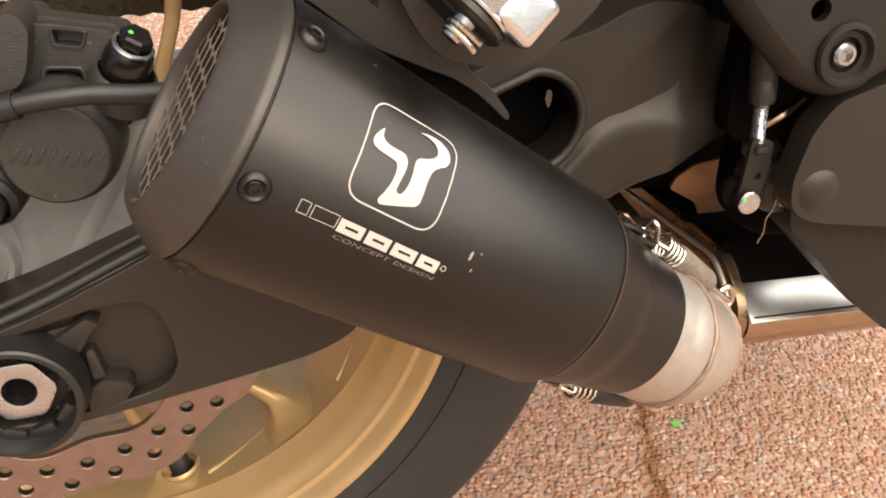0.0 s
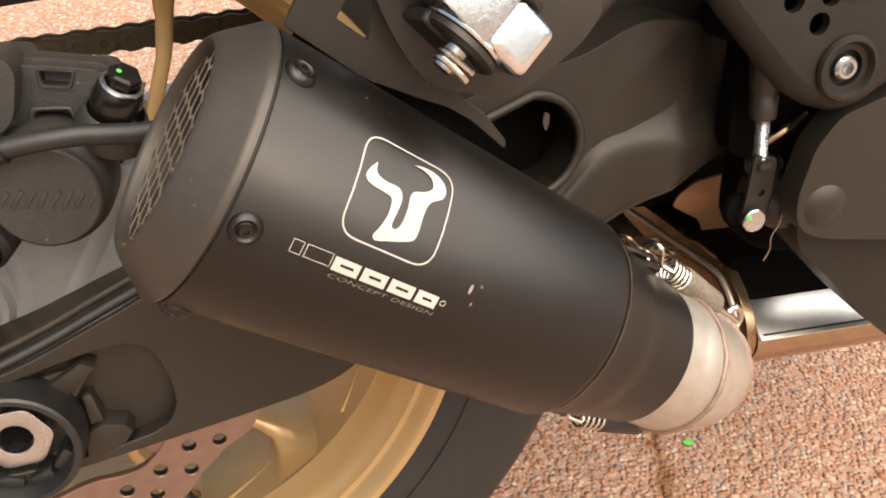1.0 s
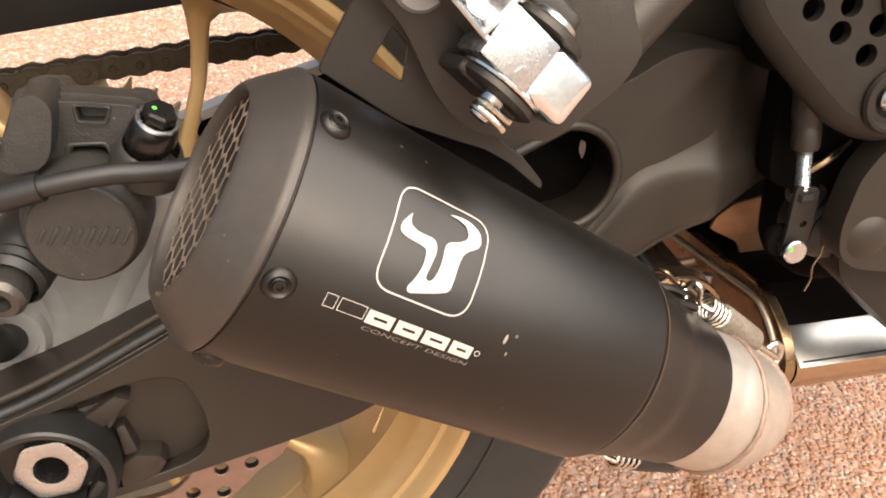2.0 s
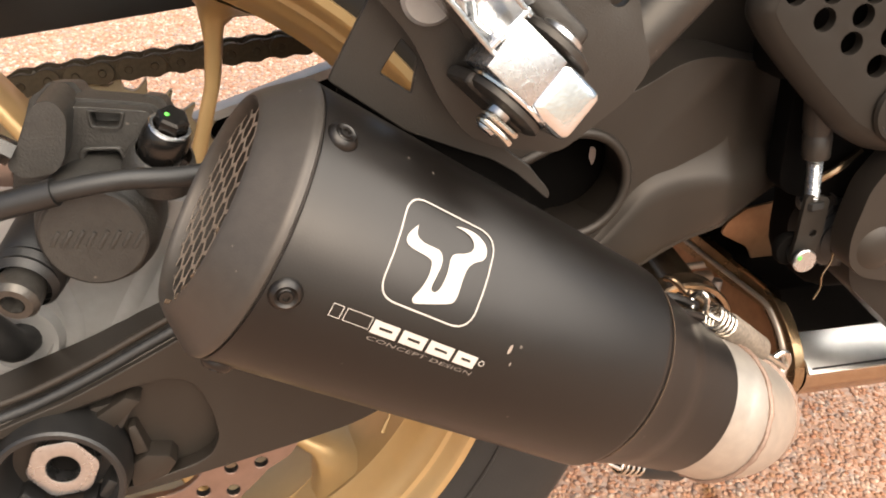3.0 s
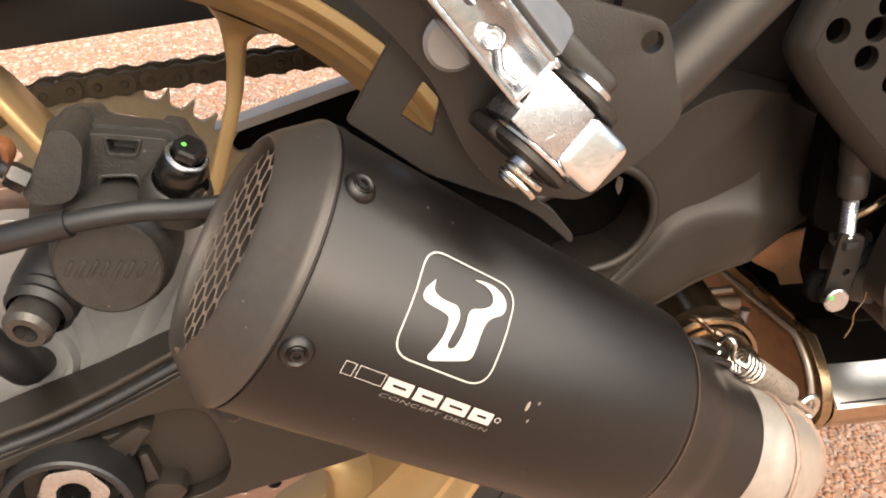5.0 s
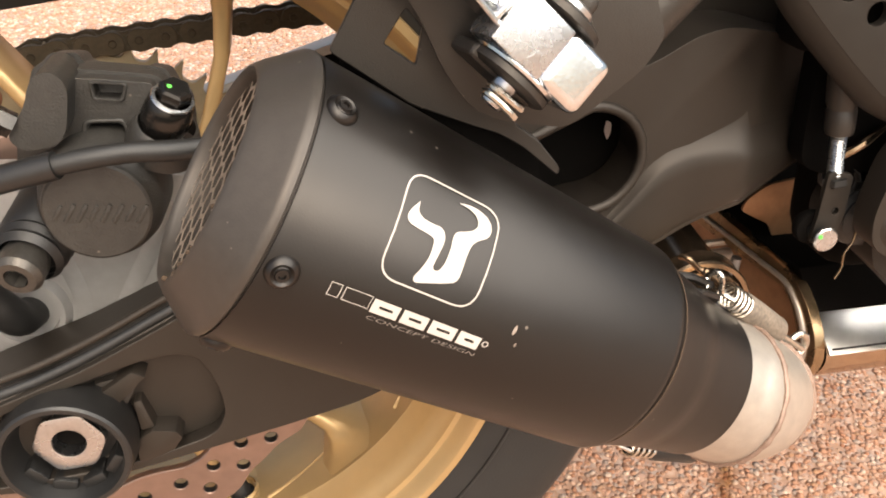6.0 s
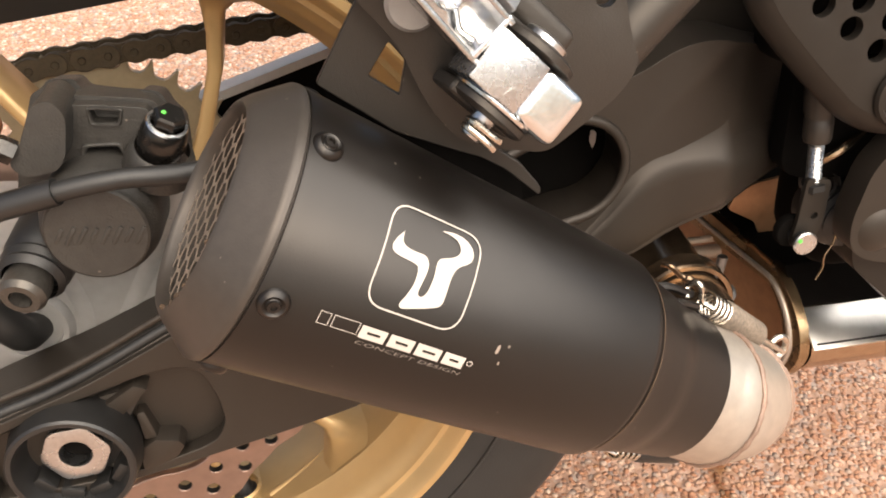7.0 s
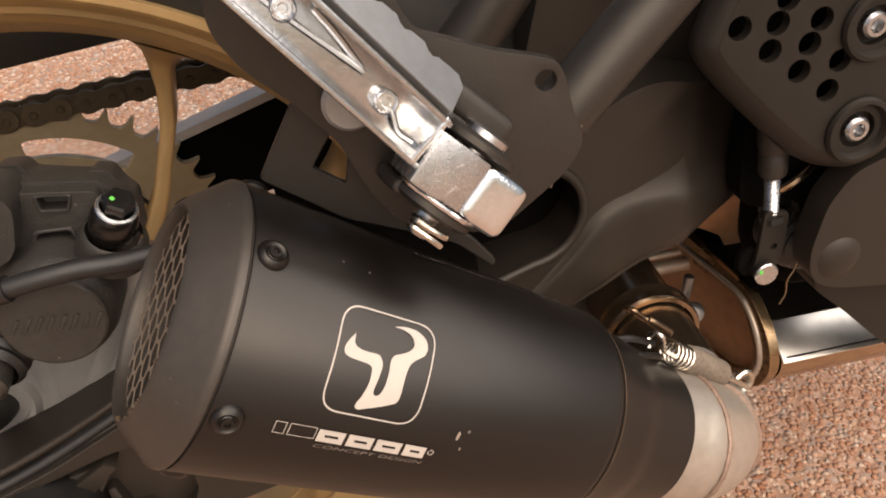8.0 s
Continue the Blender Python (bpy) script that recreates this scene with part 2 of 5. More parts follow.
def cap_screw(parent, name, origin, axis, r, height, mat, socket=0.45, hint=""):
    """A round socket-head screw with a hexagon hollow."""
    bm = bmesh.new()
    lathe(bm, [(-0.004, r * 0.9), (0, r), (height * 0.75, r), (height, r * 0.8), (height, r * socket * 1.15)], origin, axis, 28)
    lathe(bm, [(height, r * socket * 1.15), (height * 0.35, r * socket), (height * 0.35, 0)], origin, axis, 6)
    return part(name, bm, mat, parent, hint, 30)


# ---- ground ----


def streak(t, co, color):
    """An irregular rust-brown mossy streak across the paving."""
    wob = t.nodes.new("ShaderNodeTexNoise")
    wob.inputs["Scale"].default_value, wob.inputs["Detail"].default_value = 45, 5
    t.links.new(co, wob.inputs["Vector"])
    sep = t.nodes.new("ShaderNodeSeparateXYZ")
    t.links.new(co, sep.inputs[0])

    def calc(op, a, b):
        n = t.nodes.new("ShaderNodeMath")
        n.operation = op
        for i, v in enumerate((a, b)):
            if isinstance(v, (int, float)):
                n.inputs[i].default_value = v
            else:
                t.links.new(v, n.inputs[i])
        return n.outputs[0]
    line = calc("SUBTRACT", sep.outputs[0], calc("ADD", calc("MULTIPLY", sep.outputs[1], 0.27), 0.428))
    line = calc("ADD", line, calc("MULTIPLY", calc("SUBTRACT", wob.outputs["Fac"], 0.5), 0.035))
    near = calc("SUBTRACT", 1.0, calc("MULTIPLY", calc("ABSOLUTE", line, 0.0), 85.0))
    near = calc("MAXIMUM", calc("MINIMUM", near, 1.0), 0.0)
    mix = t.nodes.new("ShaderNodeMix")
    mix.data_type, mix.blend_type = "RGBA", "MULTIPLY"
    mix.inputs["B"].default_value = (0.50, 0.30, 0.10, 1)
    t.links.new(near, mix.inputs["Factor"])
    t.links.new(color, mix.inputs["A"])
    return mix.outputs["Result"]


def pebble_ground():
    m = bpy.data.materials.new("exposed_aggregate_concrete")
    m.use_nodes = True
    t, b = m.node_tree, m.node_tree.nodes["Principled BSDF"]
    co = t.nodes.new("ShaderNodeTexCoord").outputs["Object"]
    vor = t.nodes.new("ShaderNodeTexVoronoi")
    vor.inputs["Scale"].default_value = 125
    t.links.new(co, vor.inputs["Vector"])
    ramp = t.nodes.new("ShaderNodeValToRGB")
    t.links.new(vor.outputs["Color"], ramp.inputs["Fac"])
    stops = [(0.0, (0.27, 0.140, 0.088)), (0.3, (0.35, 0.210, 0.145)), (0.55, (0.39, 0.265, 0.200)), (0.8, (0.25, 0.190, 0.160)), (1.0, (0.42, 0.320, 0.250))]
    while len(ramp.color_ramp.elements) < len(stops):
        ramp.color_ramp.elements.new(0.5)
    for e, (p, c) in zip(ramp.color_ramp.elements, stops):
        e.position, e.color = p, (*c, 1)
    gap = t.nodes.new("ShaderNodeMapRange")
    t.links.new(vor.outputs["Distance"], gap.inputs["Value"])
    gap.inputs["From Min"].default_value, gap.inputs["From Max"].default_value = 0.3, 0.75
    gap.inputs["To Min"].default_value, gap.inputs["To Max"].default_value = 1.0, 0.0
    mix = t.nodes.new("ShaderNodeMix")
    mix.data_type = "RGBA"
    mix.inputs["A"].default_value = (0.27, 0.155, 0.10, 1)
    t.links.new(gap.outputs["Result"], mix.inputs["Factor"])
    t.links.new(ramp.outputs["Color"], mix.inputs["B"])
    t.links.new(streak(t, co, mix.outputs["Result"]), b.inputs["Base Color"])
    bump = t.nodes.new("ShaderNodeBump")
    bump.inputs["Strength"].default_value, bump.inputs["Distance"].default_value = 0.35, 0.003
    t.links.new(gap.outputs["Result"], bump.inputs["Height"])
    t.links.new(bump.outputs["Normal"], b.inputs["Normal"])
    b.inputs["Roughness"].default_value = 0.75
    bm = bmesh.new()
    bmesh.ops.create_grid(bm, x_segments=2, y_segments=2, size=400)
    ob = part("ground", bm, m, None)
    return tagged(ob, "salmon pink exposed aggregate concrete paving", "paving", kind="structure")


def pebbles(x0, x1, y0, y1, pitch, seed, tone):
    """Small stones half sunk into the concrete."""
    m = bpy.data.materials.new("river_pebbles")
    m.use_nodes = True
    t, b = m.node_tree, m.node_tree.nodes["Principled BSDF"]
    geo = t.nodes.new("ShaderNodeNewGeometry")
    ramp = t.nodes.new("ShaderNodeValToRGB")
    t.links.new(geo.outputs["Random Per Island"], ramp.inputs["Fac"])
    stops = [(0.0, (0.38, 0.175, 0.100)), (0.18, (0.47, 0.270, 0.180)), (0.34, (0.40, 0.205, 0.125)), (0.48, (0.56, 0.390, 0.300)), (0.62, (0.46, 0.265, 0.185)), (0.74, (0.30, 0.240, 0.215)), (0.86, (0.64, 0.520, 0.435)), (1.0, (0.40, 0.210, 0.110))]
    while len(ramp.color_ramp.elements) < len(stops):
        ramp.color_ramp.elements.new(0.5)
    for e, (p, c) in zip(ramp.color_ramp.elements, stops):
        e.position, e.color = p, (*c, 1)
    co = t.nodes.new("ShaderNodeTexCoord").outputs["Object"]
    stain = t.nodes.new("ShaderNodeTexNoise")
    stain.inputs["Scale"].default_value = 900
    t.links.new(co, stain.inputs["Vector"])
    mix = t.nodes.new("ShaderNodeMix")
    mix.data_type, mix.blend_type = "RGBA", "MULTIPLY"
    mix.inputs["Factor"].default_value = 0.5
    t.links.new(ramp.outputs["Color"], mix.inputs["A"])
    t.links.new(stain.outputs["Fac"], mix.inputs["B"])
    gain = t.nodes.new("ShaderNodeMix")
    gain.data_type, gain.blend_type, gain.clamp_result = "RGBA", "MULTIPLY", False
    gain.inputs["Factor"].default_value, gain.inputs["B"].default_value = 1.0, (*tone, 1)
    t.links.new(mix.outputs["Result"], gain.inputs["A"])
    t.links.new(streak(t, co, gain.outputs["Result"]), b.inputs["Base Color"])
    b.inputs["Roughness"].default_value = 0.8
    rng = np.random.default_rng(seed)
    ico = bmesh.new()
    bmesh.ops.create_icosphere(ico, subdivisions=1, radius=1.0)
    base = np.array([v.co[:] for v in ico.verts])
    tris = np.array([[v.index for v in f.verts] for f in ico.faces])
    ico.free()
    nx, ny = int((x1 - x0) / pitch), int((y1 - y0) / pitch)
    gx, gy = np.meshgrid(np.arange(nx), np.arange(ny))
    cx = (x0 + (gx + 0.5 * (gy % 2)) * pitch).ravel() + rng.uniform(-0.33, 0.33, nx * ny) * pitch
    cy = (y0 + gy * pitch).ravel() + rng.uniform(-0.33, 0.33, nx * ny) * pitch
    n = len(cx)
    size = rng.uniform(0.50, 0.84, (n, 1, 3)) * pitch * np.array([1.0, 1.0, 0.25])
    size *= rng.choice([0.75, 1.0, 1.15], (n, 1, 1), p=[0.3, 0.5, 0.2])
    turn = rng.uniform(0, math.tau, n)
    c, s = np.cos(turn)[:, None], np.sin(turn)[:, None]
    p = base[None] * size * rng.uniform(0.85, 1.12, (n, len(base), 1))
    verts = np.stack([p[..., 0] * c - p[..., 1] * s + cx[:, None], p[..., 0] * s + p[..., 1] * c + cy[:, None], p[..., 2] + rng.uniform(-0.0007, 0.0006, n)[:, None]], -1)
    me = bpy.data.meshes.new("pebbles")
    me.from_pydata(verts.reshape(-1, 3).tolist(), [], (tris[None] + (np.arange(n) * len(base))[:, None, None]).reshape(-1, 3).tolist())
    me.materials.append(m)
    me.polygons.foreach_set("use_smooth", [True] * len(me.polygons))
    return tagged(new("pebbles", me), "small rounded pink, tan and grey pebbles set in concrete", "pebbles", kind="stuff")


pebble_ground()
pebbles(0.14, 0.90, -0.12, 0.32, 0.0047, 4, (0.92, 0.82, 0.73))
# Far stones are toned up to carry the sky's sheen on them.
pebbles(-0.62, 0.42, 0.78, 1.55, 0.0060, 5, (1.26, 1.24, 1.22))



def leaf_scrap():
    bm = slab(rounded([(-0.005, -0.002), (0.0, -0.004), (0.006, -0.001), (0.004, 0.003), (-0.003, 0.004)], 0.002, 3), 0.0, 0.0008, (), 0.0003, steps=1)
    bmesh.ops.rotate(bm, verts=bm.verts, matrix=Matrix.Rotation(radians(82), 3, "X"))
    bmesh.ops.translate(bm, verts=bm.verts, vec=(0.480, 0.085, 0.0030))
    tagged(part("leaf_scrap", bm, M_GREEN, None), "tiny bright green leaf scrap lying on the paving", "leaf")


leaf_scrap()

# ---- motorcycle: x ahead, y away from the exhaust's side, z up from the rear axle; it leans on its stand ----
LEAN = 10.0
bike = tagged(new("motorcycle"), "black motorcycle with gold wheels and short black muffler", "motorcycle")
bike.matrix_basis = Matrix.Rotation(radians(-LEAN), 4, "X")
bike.matrix_basis.translation = -(bike.matrix_basis.to_3x3() @ Vector((0, 0.18, -0.315)))
MID = 0.186
YAX = Vector((0, 1, 0))


def ring_xz(r, ang, y=0.0):
    return Vector((r * math.cos(ang), y, r * math.sin(ang)))


# -- rear wheel; the brake disc and the sprocket run slightly askew to it --
AXLE = Matrix.Translation((0, 0, 0.001)) @ Matrix.Rotation(radians(6.2), 4, "Z")


def rear_wheel():
    bm = bmesh.new()
    half = [(-0.0845, 0.2215), (-0.0842, 0.2175), (-0.0815, 0.2145), (-0.0760, 0.2120), (-0.0745, 0.2105), (-0.0735, 0.2075), (-0.0690, 0.2050), (-0.0670, 0.2025), (-0.0600, 0.1985), (-0.0470, 0.1925), (-0.0450, 0.1910), (-0.030, 0.1885), (0, 0.1865)]
    prof = half + [(-s, r) for s, r in half[-2::-1]]
    outer = [(0.078, 0.2225), (0.05, 0.2150), (-0.05, 0.2150), (-0.078, 0.2225)]
    lathe(bm, prof + outer, (0, MID, 0), YAX, 144, closed=True)
    rim = part("rim", bm, M_GOLD, bike, "gold-painted cast alloy rim", 25)
    bm = bmesh.new()
    prof = [(-0.0765, 0.2160), (-0.0815, 0.2225), (-0.0835, 0.2290), (-0.0875, 0.2420), (-0.0905, 0.2590), (-0.0895, 0.2740), (-0.0830, 0.2880), (-0.0700, 0.3005), (-0.0450, 0.3105), (-0.0200, 0.3145), (0, 0.3152)]
    lathe(bm, prof + [(-s, r) for s, r in prof[-2::-1]], (0, MID, 0), YAX, 144)
    tyre = part("tyre", bm, M_TYRE, bike, "black rubber road tyre on the gold rim", 40)
    # raised lettering band and mould rings on the sidewall
    for r, y in ((0.2375, -0.0863),):
        bm = bmesh.new()
        tube(bm, [ring_xz(r, k * math.tau / 120, MID + y) for k in range(120)], 0.0011, 6, closed=True)
        part("sidewall_ring", bm, M_TYRE, tyre)
    # hub and spokes
    bm = bmesh.new()
    lathe(bm, [(-0.062, 0.016), (-0.062, 0.040), (-0.050, 0.046), (-0.02, 0.042), (0.02, 0.042), (0.05, 0.052), (0.06, 0.052), (0.06, 0.016)], (0, MID, 0), YAX, 48, closed=True)
    part("hub", bm, M_GOLD, bike, "gold cast wheel hub")
    def limb(pts):
        """A cast arm through (x, z, half width, near and far depth)."""
        bm, rows = bmesh.new(), []
        for k, (x, z, w, y0, y1) in enumerate(pts):
            p, q = pts[max(k - 1, 0)], pts[min(k + 1, len(pts) - 1)]
            n = Vector((-(q[1] - p[1]), 0, q[0] - p[0])).normalized()
            ring = [(-w, y0 + w * 0.5), (-w * 0.55, y0), (w * 0.55, y0), (w, y0 + w * 0.5), (w, y1 - w * 0.5), (w * 0.55, y1), (-w * 0.55, y1), (-w, y1 - w * 0.5)]
            rows.append([bm.verts.new(Vector((x, y, z)) + n * o) for o, y in ring])
        for p, q in zip(rows, rows[1:]):
            for i in range(8):
                bm.faces.new((p[i], p[(i + 1) % 8], q[(i + 1) % 8], q[i]))
        return bm
    spoke = None
    for ang in (64.3, 115.5, 150, 180, 216, 252, 280, 308, 345, 24):
        m = Matrix.Translation((0, MID, 0)) @ Matrix.Rotation(-radians(ang), 4, "Y")
        if spoke is None:
            pts = []
            for r, a, w, y0, y1 in ((0.036, -26, 0.0090, -0.046, 0.030), (0.060, -17, 0.0056, -0.030, 0.022), (0.100, -9.5, 0.0042, -0.021, 0.017), (0.140, -4.6, 0.0041, -0.018, 0.016), (0.160, -1.8, 0.0044, -0.018, 0.017), (0.172, -0.3, 0.0062, -0.021, 0.020), (0.180, 0.0, 0.0100, -0.027, 0.026), (0.1855, 0.0, 0.0170, -0.036, 0.035), (0.1895, 0.0, 0.0270, -0.044, 0.044)):
                a = radians(a)
                pts.append((r * math.cos(a), r * math.sin(a), w, y0, y1))
            spoke = part("spoke", limb(pts), M_GOLD, bike, "gold cast spoke", 50, m)
        else:
            share("spoke", spoke, m, bike)
    # casting ribs inside the rim between the spokes
    for ang, a2 in ((-72, -57), (-38, -28)):
        bm = bmesh.new()
        tube(bm, smooth_path([ring_xz(0.1895, radians(ang + (a2 - ang) * k / 4), MID - 0.034 + 0.004 * k) for k in range(5)], 3), 0.0022, 8)
        part("casting_rib", bm, M_GOLD, rim)
    bm = bmesh.new()
    v = ring_xz(1, radians(-77.2))
    lathe(bm, [(0, 0.009), (0.004, 0.0095), (0.006, 0.0072), (0.018, 0.0066), (0.020, 0.0052), (0.032, 0.0052), (0.034, 0.0040), (0.034, 0)], v * 0.188 + YAX * (MID - 0.027), -v, 20)
    part("valve_stem", bm, M_RUBBER, rim, "black rubber tyre valve")
    bm = bmesh.new()
    lathe(bm, [(0, 0.012), (0.003, 0.0135), (0.005, 0.012)], v * 0.185 + YAX * (MID - 0.027), -v, 24)
    part("valve_boss", bm, M_GOLD, rim)


def brake_disc(y=0.078, t=0.005):
    n, pts = 150, []
    for k in range(n):
        a = k * math.tau / n
        w = math.sin(10 * a + 0.6)
        pts.append((0.1215 + 0.0038 * max(-0.8, min(0.8, w * 1.4)), a))
    inner = [(0.0885 + 0.003 * math.sin(10 * k * math.tau / 100), k * math.tau / 100) for k in range(100)]
    spots = [(0.1000, radians(-48.0 - 12 * k)) for k in range(30)] + [(0.1120, radians(-53.8 - 12 * k)) for k in range(30)]
    spots = [(r * math.cos(a), r * math.sin(a)) for r, a in spots]
    holes = [oval(x, z, 0.0038, 0.0038, 16) for x, z in spots]
    bm = slab([(r * math.cos(a), r * math.sin(a)) for r, a in pts], y, y + t, [[(r * math.cos(a), r * math.sin(a)) for r, a in inner]] + holes, 0.0005, steps=1)
    disc = part("brake_disc", bm, M_DISC, bike, "drilled wavy brake disc with a coppery brushed face", 35, AXLE)
    # Hole walls take the shadowed black, so shade is painted into each bore.
    bush = None
    for x, z in spots:
        m = Matrix.Translation((x, y, z))
        if bush is None:
            bm = bmesh.new()
            lathe(bm, [(0.0004, 0.00375), (0.0048, 0.00375)], (0, 0, 0), YAX, 16)
            bush = part("hole_wall", bm, M_DARK, disc, "bored hole wall in shaded black", 30, m)
        else:
            share("hole_wall", bush, m, disc)
    for k in range(5):
        a = radians(72 * k + 20)
        bm = bmesh.new()
        block(bm, (0.055, 0.016, 0.006), Matrix.Translation((0.066 * math.cos(a), y + 0.004, 0.066 * math.sin(a))) @ Matrix.Rotation(-a, 4, "Y") @ Matrix.Rotation(radians(90), 4, "X"), 0.002)
        part("disc_carrier_arm", bm, M_DISC, disc)


def sprocket_and_chain(y=0.256):
    teeth, pr, pitch = 43, 0.1095, 0.015875
    first = radians(92.9)
    pts = []
    for k in range(teeth):
        for off, r in ((0.0, pr - 0.0050), (0.18, pr - 0.0047), (0.31, pr - 0.0026), (0.39, pr + 0.0008), (0.46, pr + 0.0046), (0.5, pr + 0.0052), (0.54, pr + 0.0046), (0.61, pr + 0.0008), (0.69, pr - 0.0026), (0.82, pr - 0.0047)):
            a = first + (k + off) * math.tau / teeth
            pts.append((r * math.cos(a), r * math.sin(a)))
    holes = []
    for k in range(5):
        a0, n = radians(72 * k + 49), 10
        arc = [(0.0925, a0 + radians(44) * i / n) for i in range(n + 1)] + [(0.0800, a0 + radians(44) * (1 - i / n)) for i in range(n + 1)]
        holes.append(rounded([(r * math.cos(a), r * math.sin(a)) for r, a in arc], 0.004, 2))
    holes.append(oval(0, 0, 0.035, 0.035, 40))
    spr = part("sprocket", slab(pts, y - 0.003, y + 0.003, holes, 0.0007, steps=1), M_SPROCKET, bike, "bronze-grey rear sprocket with slotted web", 35, AXLE)
    bm = bmesh.new()
    lathe(bm, [(-0.02, 0.03), (-0.02, 0.066), (-0.004, 0.070), (-0.004, 0.03)], (0, y, 0), YAX, 48, closed=True)
    part("sprocket_carrier", bm, M_DARK, spr)
    chain = tagged(new("chain"), "dark oiled roller drive chain")
    chain.parent, chain.matrix_basis = bike, AXLE
    pins = [Vector((pr * math.cos(first + k * math.tau / teeth), y, pr * math.sin(first + k * math.tau / teeth))) for k in range(20, -1, -1)]
    run = Vector((math.cos(radians(2.9)), 0, math.sin(radians(2.9))))
    while pins[-1].x < 0.36:
        pins.append(pins[-1] + run * pitch)
    outer = inner = roller = rivet = None
    for i, (p, q) in enumerate(zip(pins, pins[1:])):
        d = q - p
        m = Matrix.Translation(p.lerp(q, 0.5)) @ Matrix.Rotation(-math.atan2(d.z, d.x), 4, "Y")
        h, w, waist = pitch / 2, 0.0074, 0.0058
        shape = []
        for sx in (1, -1):
            shape += [(sx * (h + w * math.cos(a)), sx * w * math.sin(a)) for a in (radians(v) for v in range(-100, 101, 25))]
            shape += [(0.0, sx * waist)]
        for side in (-1, 1):
            yy = side * (0.0085 if i % 2 else 0.0060)
            mm = m @ Matrix.Translation((0, yy, 0))
            if outer is None:
                outer = part("link_plate", slab(shape, -0.0011, 0.0011, (), 0.0005, steps=1), M_CHAIN, chain, "", 35, mm)
            else:
                share("link_plate", outer, mm, chain)
        mr = Matrix.Translation(p)
        if roller is None:
            bm = bmesh.new()
            lathe(bm, [(-0.0052, 0), (-0.0052, 0.0051), (0.0052, 0.0051), (0.0052, 0)], (0, 0, 0), YAX, 16)
            roller = part("roller", bm, M_CHAIN, chain, "", 35, mr)
            bm = bmesh.new()
            lathe(bm, [(0.0105, 0), (0.0105, 0.0026), (-0.0102, 0.0026), (-0.0108, 0.0020), (-0.0108, 0)], (0, 0, 0), YAX, 14)
            rivet = part("rivet_pin", bm, M_CHAIN, chain, "", 35, mr)
        else:
            share("roller", roller, mr, chain)
            share("rivet_pin", rivet, mr, chain)


# -- swingarm --
def swingarm():
    def splay(bm):
        """The arm spreads outwards towards the axle and turns in at its pivot."""
        for v in bm.verts:
            v.co.y += 0.15 * (min(v.co.x, 0.29) - 0.29) + 0.55 * max(0.0, v.co.x - 0.320)
        return bm

    top = [(-0.0607, 0.0180), (-0.0320, 0.0277), (0.0103, 0.0390), (0.0452, 0.0532), (0.0857, 0.0712), (0.1323, 0.0970), (0.190, 0.118), (0.232, 0.1290), (0.256, 0.1335), (0.2719, 0.1378), (0.2893, 0.1464), (0.3049, 0.1497), (0.3214, 0.1468), (0.3389, 0.1404), (0.400, 0.128), (0.440, 0.118)]
    low = [(0.440, 0.075), (0.400, 0.075), (0.3483, 0.0668), (0.3240, 0.0608), (0.3013, 0.0546), (0.2790, 0.0433), (0.2518, 0.0345), (0.196, 0.014), (0.1493, 0.0020), (0.1279, -0.0066), (0.0951, -0.0109), (0.0588, -0.0147), (0.0243, -0.0180), (-0.010, -0.020), (-0.061, -0.009)]
    hole = [(0.2395 + 0.0268 * math.sin(k * math.pi / 20), 0.0945 + 0.0258 * math.cos(k * math.pi / 20)) for k in range(21)]
    hole += [(0.1870 - 0.021 * math.sin(k * math.pi / 14), 0.0790 - 0.022 * math.cos(k * math.pi / 14)) for k in range(15)]
    pocket = rounded([(-0.036, 0.0205), (-0.0063, 0.0305), (0.0137, 0.0342), (0.0337, 0.0385), (0.0488, 0.0393), (0.0575, 0.0350), (0.0607, 0.0282), (0.0641, 0.0154), (0.0647, 0.0033), (0.0604, -0.0055), (0.0529, -0.0090), (0.0402, -0.0110), (0.0296, -0.0130), (0.010, -0.0138), (-0.036, -0.0112)], 0.0035)
    arm = part("swingarm", splay(slab(rounded(top + low, 0.010, 3), 0.0578, 0.098, [hole], 0.009, steps=4)), M_ARM, bike, "dark grey swingarm with a large round opening", 50)
    part("arm_face", splay(slab(rounded(top[:6] + [(0.165, 0.035)] + low[8:], 0.010, 3), 0.0490, 0.0576, [pocket], 0.0036, steps=4)), M_ARM, arm, "", 50)
    bm = bmesh.new()
    tube(bm, [(x, 0.0575, z) for x, z in hole], 0.0026, 10, closed=True)
    part("opening_lip", splay(bm), M_ARM, arm, "rolled lip round the arm's opening", 60)
    # outward swell along the lower front edge
    bm, secs = bmesh.new(), []
    for x, zu, zc, deep, zl in ((0.185, 0.034, 0.020, 0.0560, 0.007), (0.225, 0.052, 0.040, 0.0510, 0.021), (0.255, 0.0730, 0.0640, 0.0470, 0.0345), (0.278, 0.104, 0.0850, 0.0440, 0.043), (0.305, 0.112, 0.0900, 0.0425, 0.0555), (0.335, 0.112, 0.0860, 0.0430, 0.0635), (0.38, 0.112, 0.084, 0.047, 0.072), (0.43, 0.110, 0.086, 0.053, 0.074)):
        yc = 0.0590 + (deep - 0.0590) * 0.38
        sec = [(0.085, zu + 0.002), (0.0590, zu)]
        for k in range(1, 8):
            w = k / 8
            sec.append((0.0590 + (yc - 0.0590) * (w ** 2.2), zu + (zc - zu) * w))
        for k in range(9):
            w = math.pi / 2 * k / 8
            sec.append((yc + (0.060 - yc) * (1 - math.cos(w)), zc + (zl - zc) * math.sin(w)))
        secs.append([Vector((x, y, z)) for y, z in sec + [(0.085, zl)]])
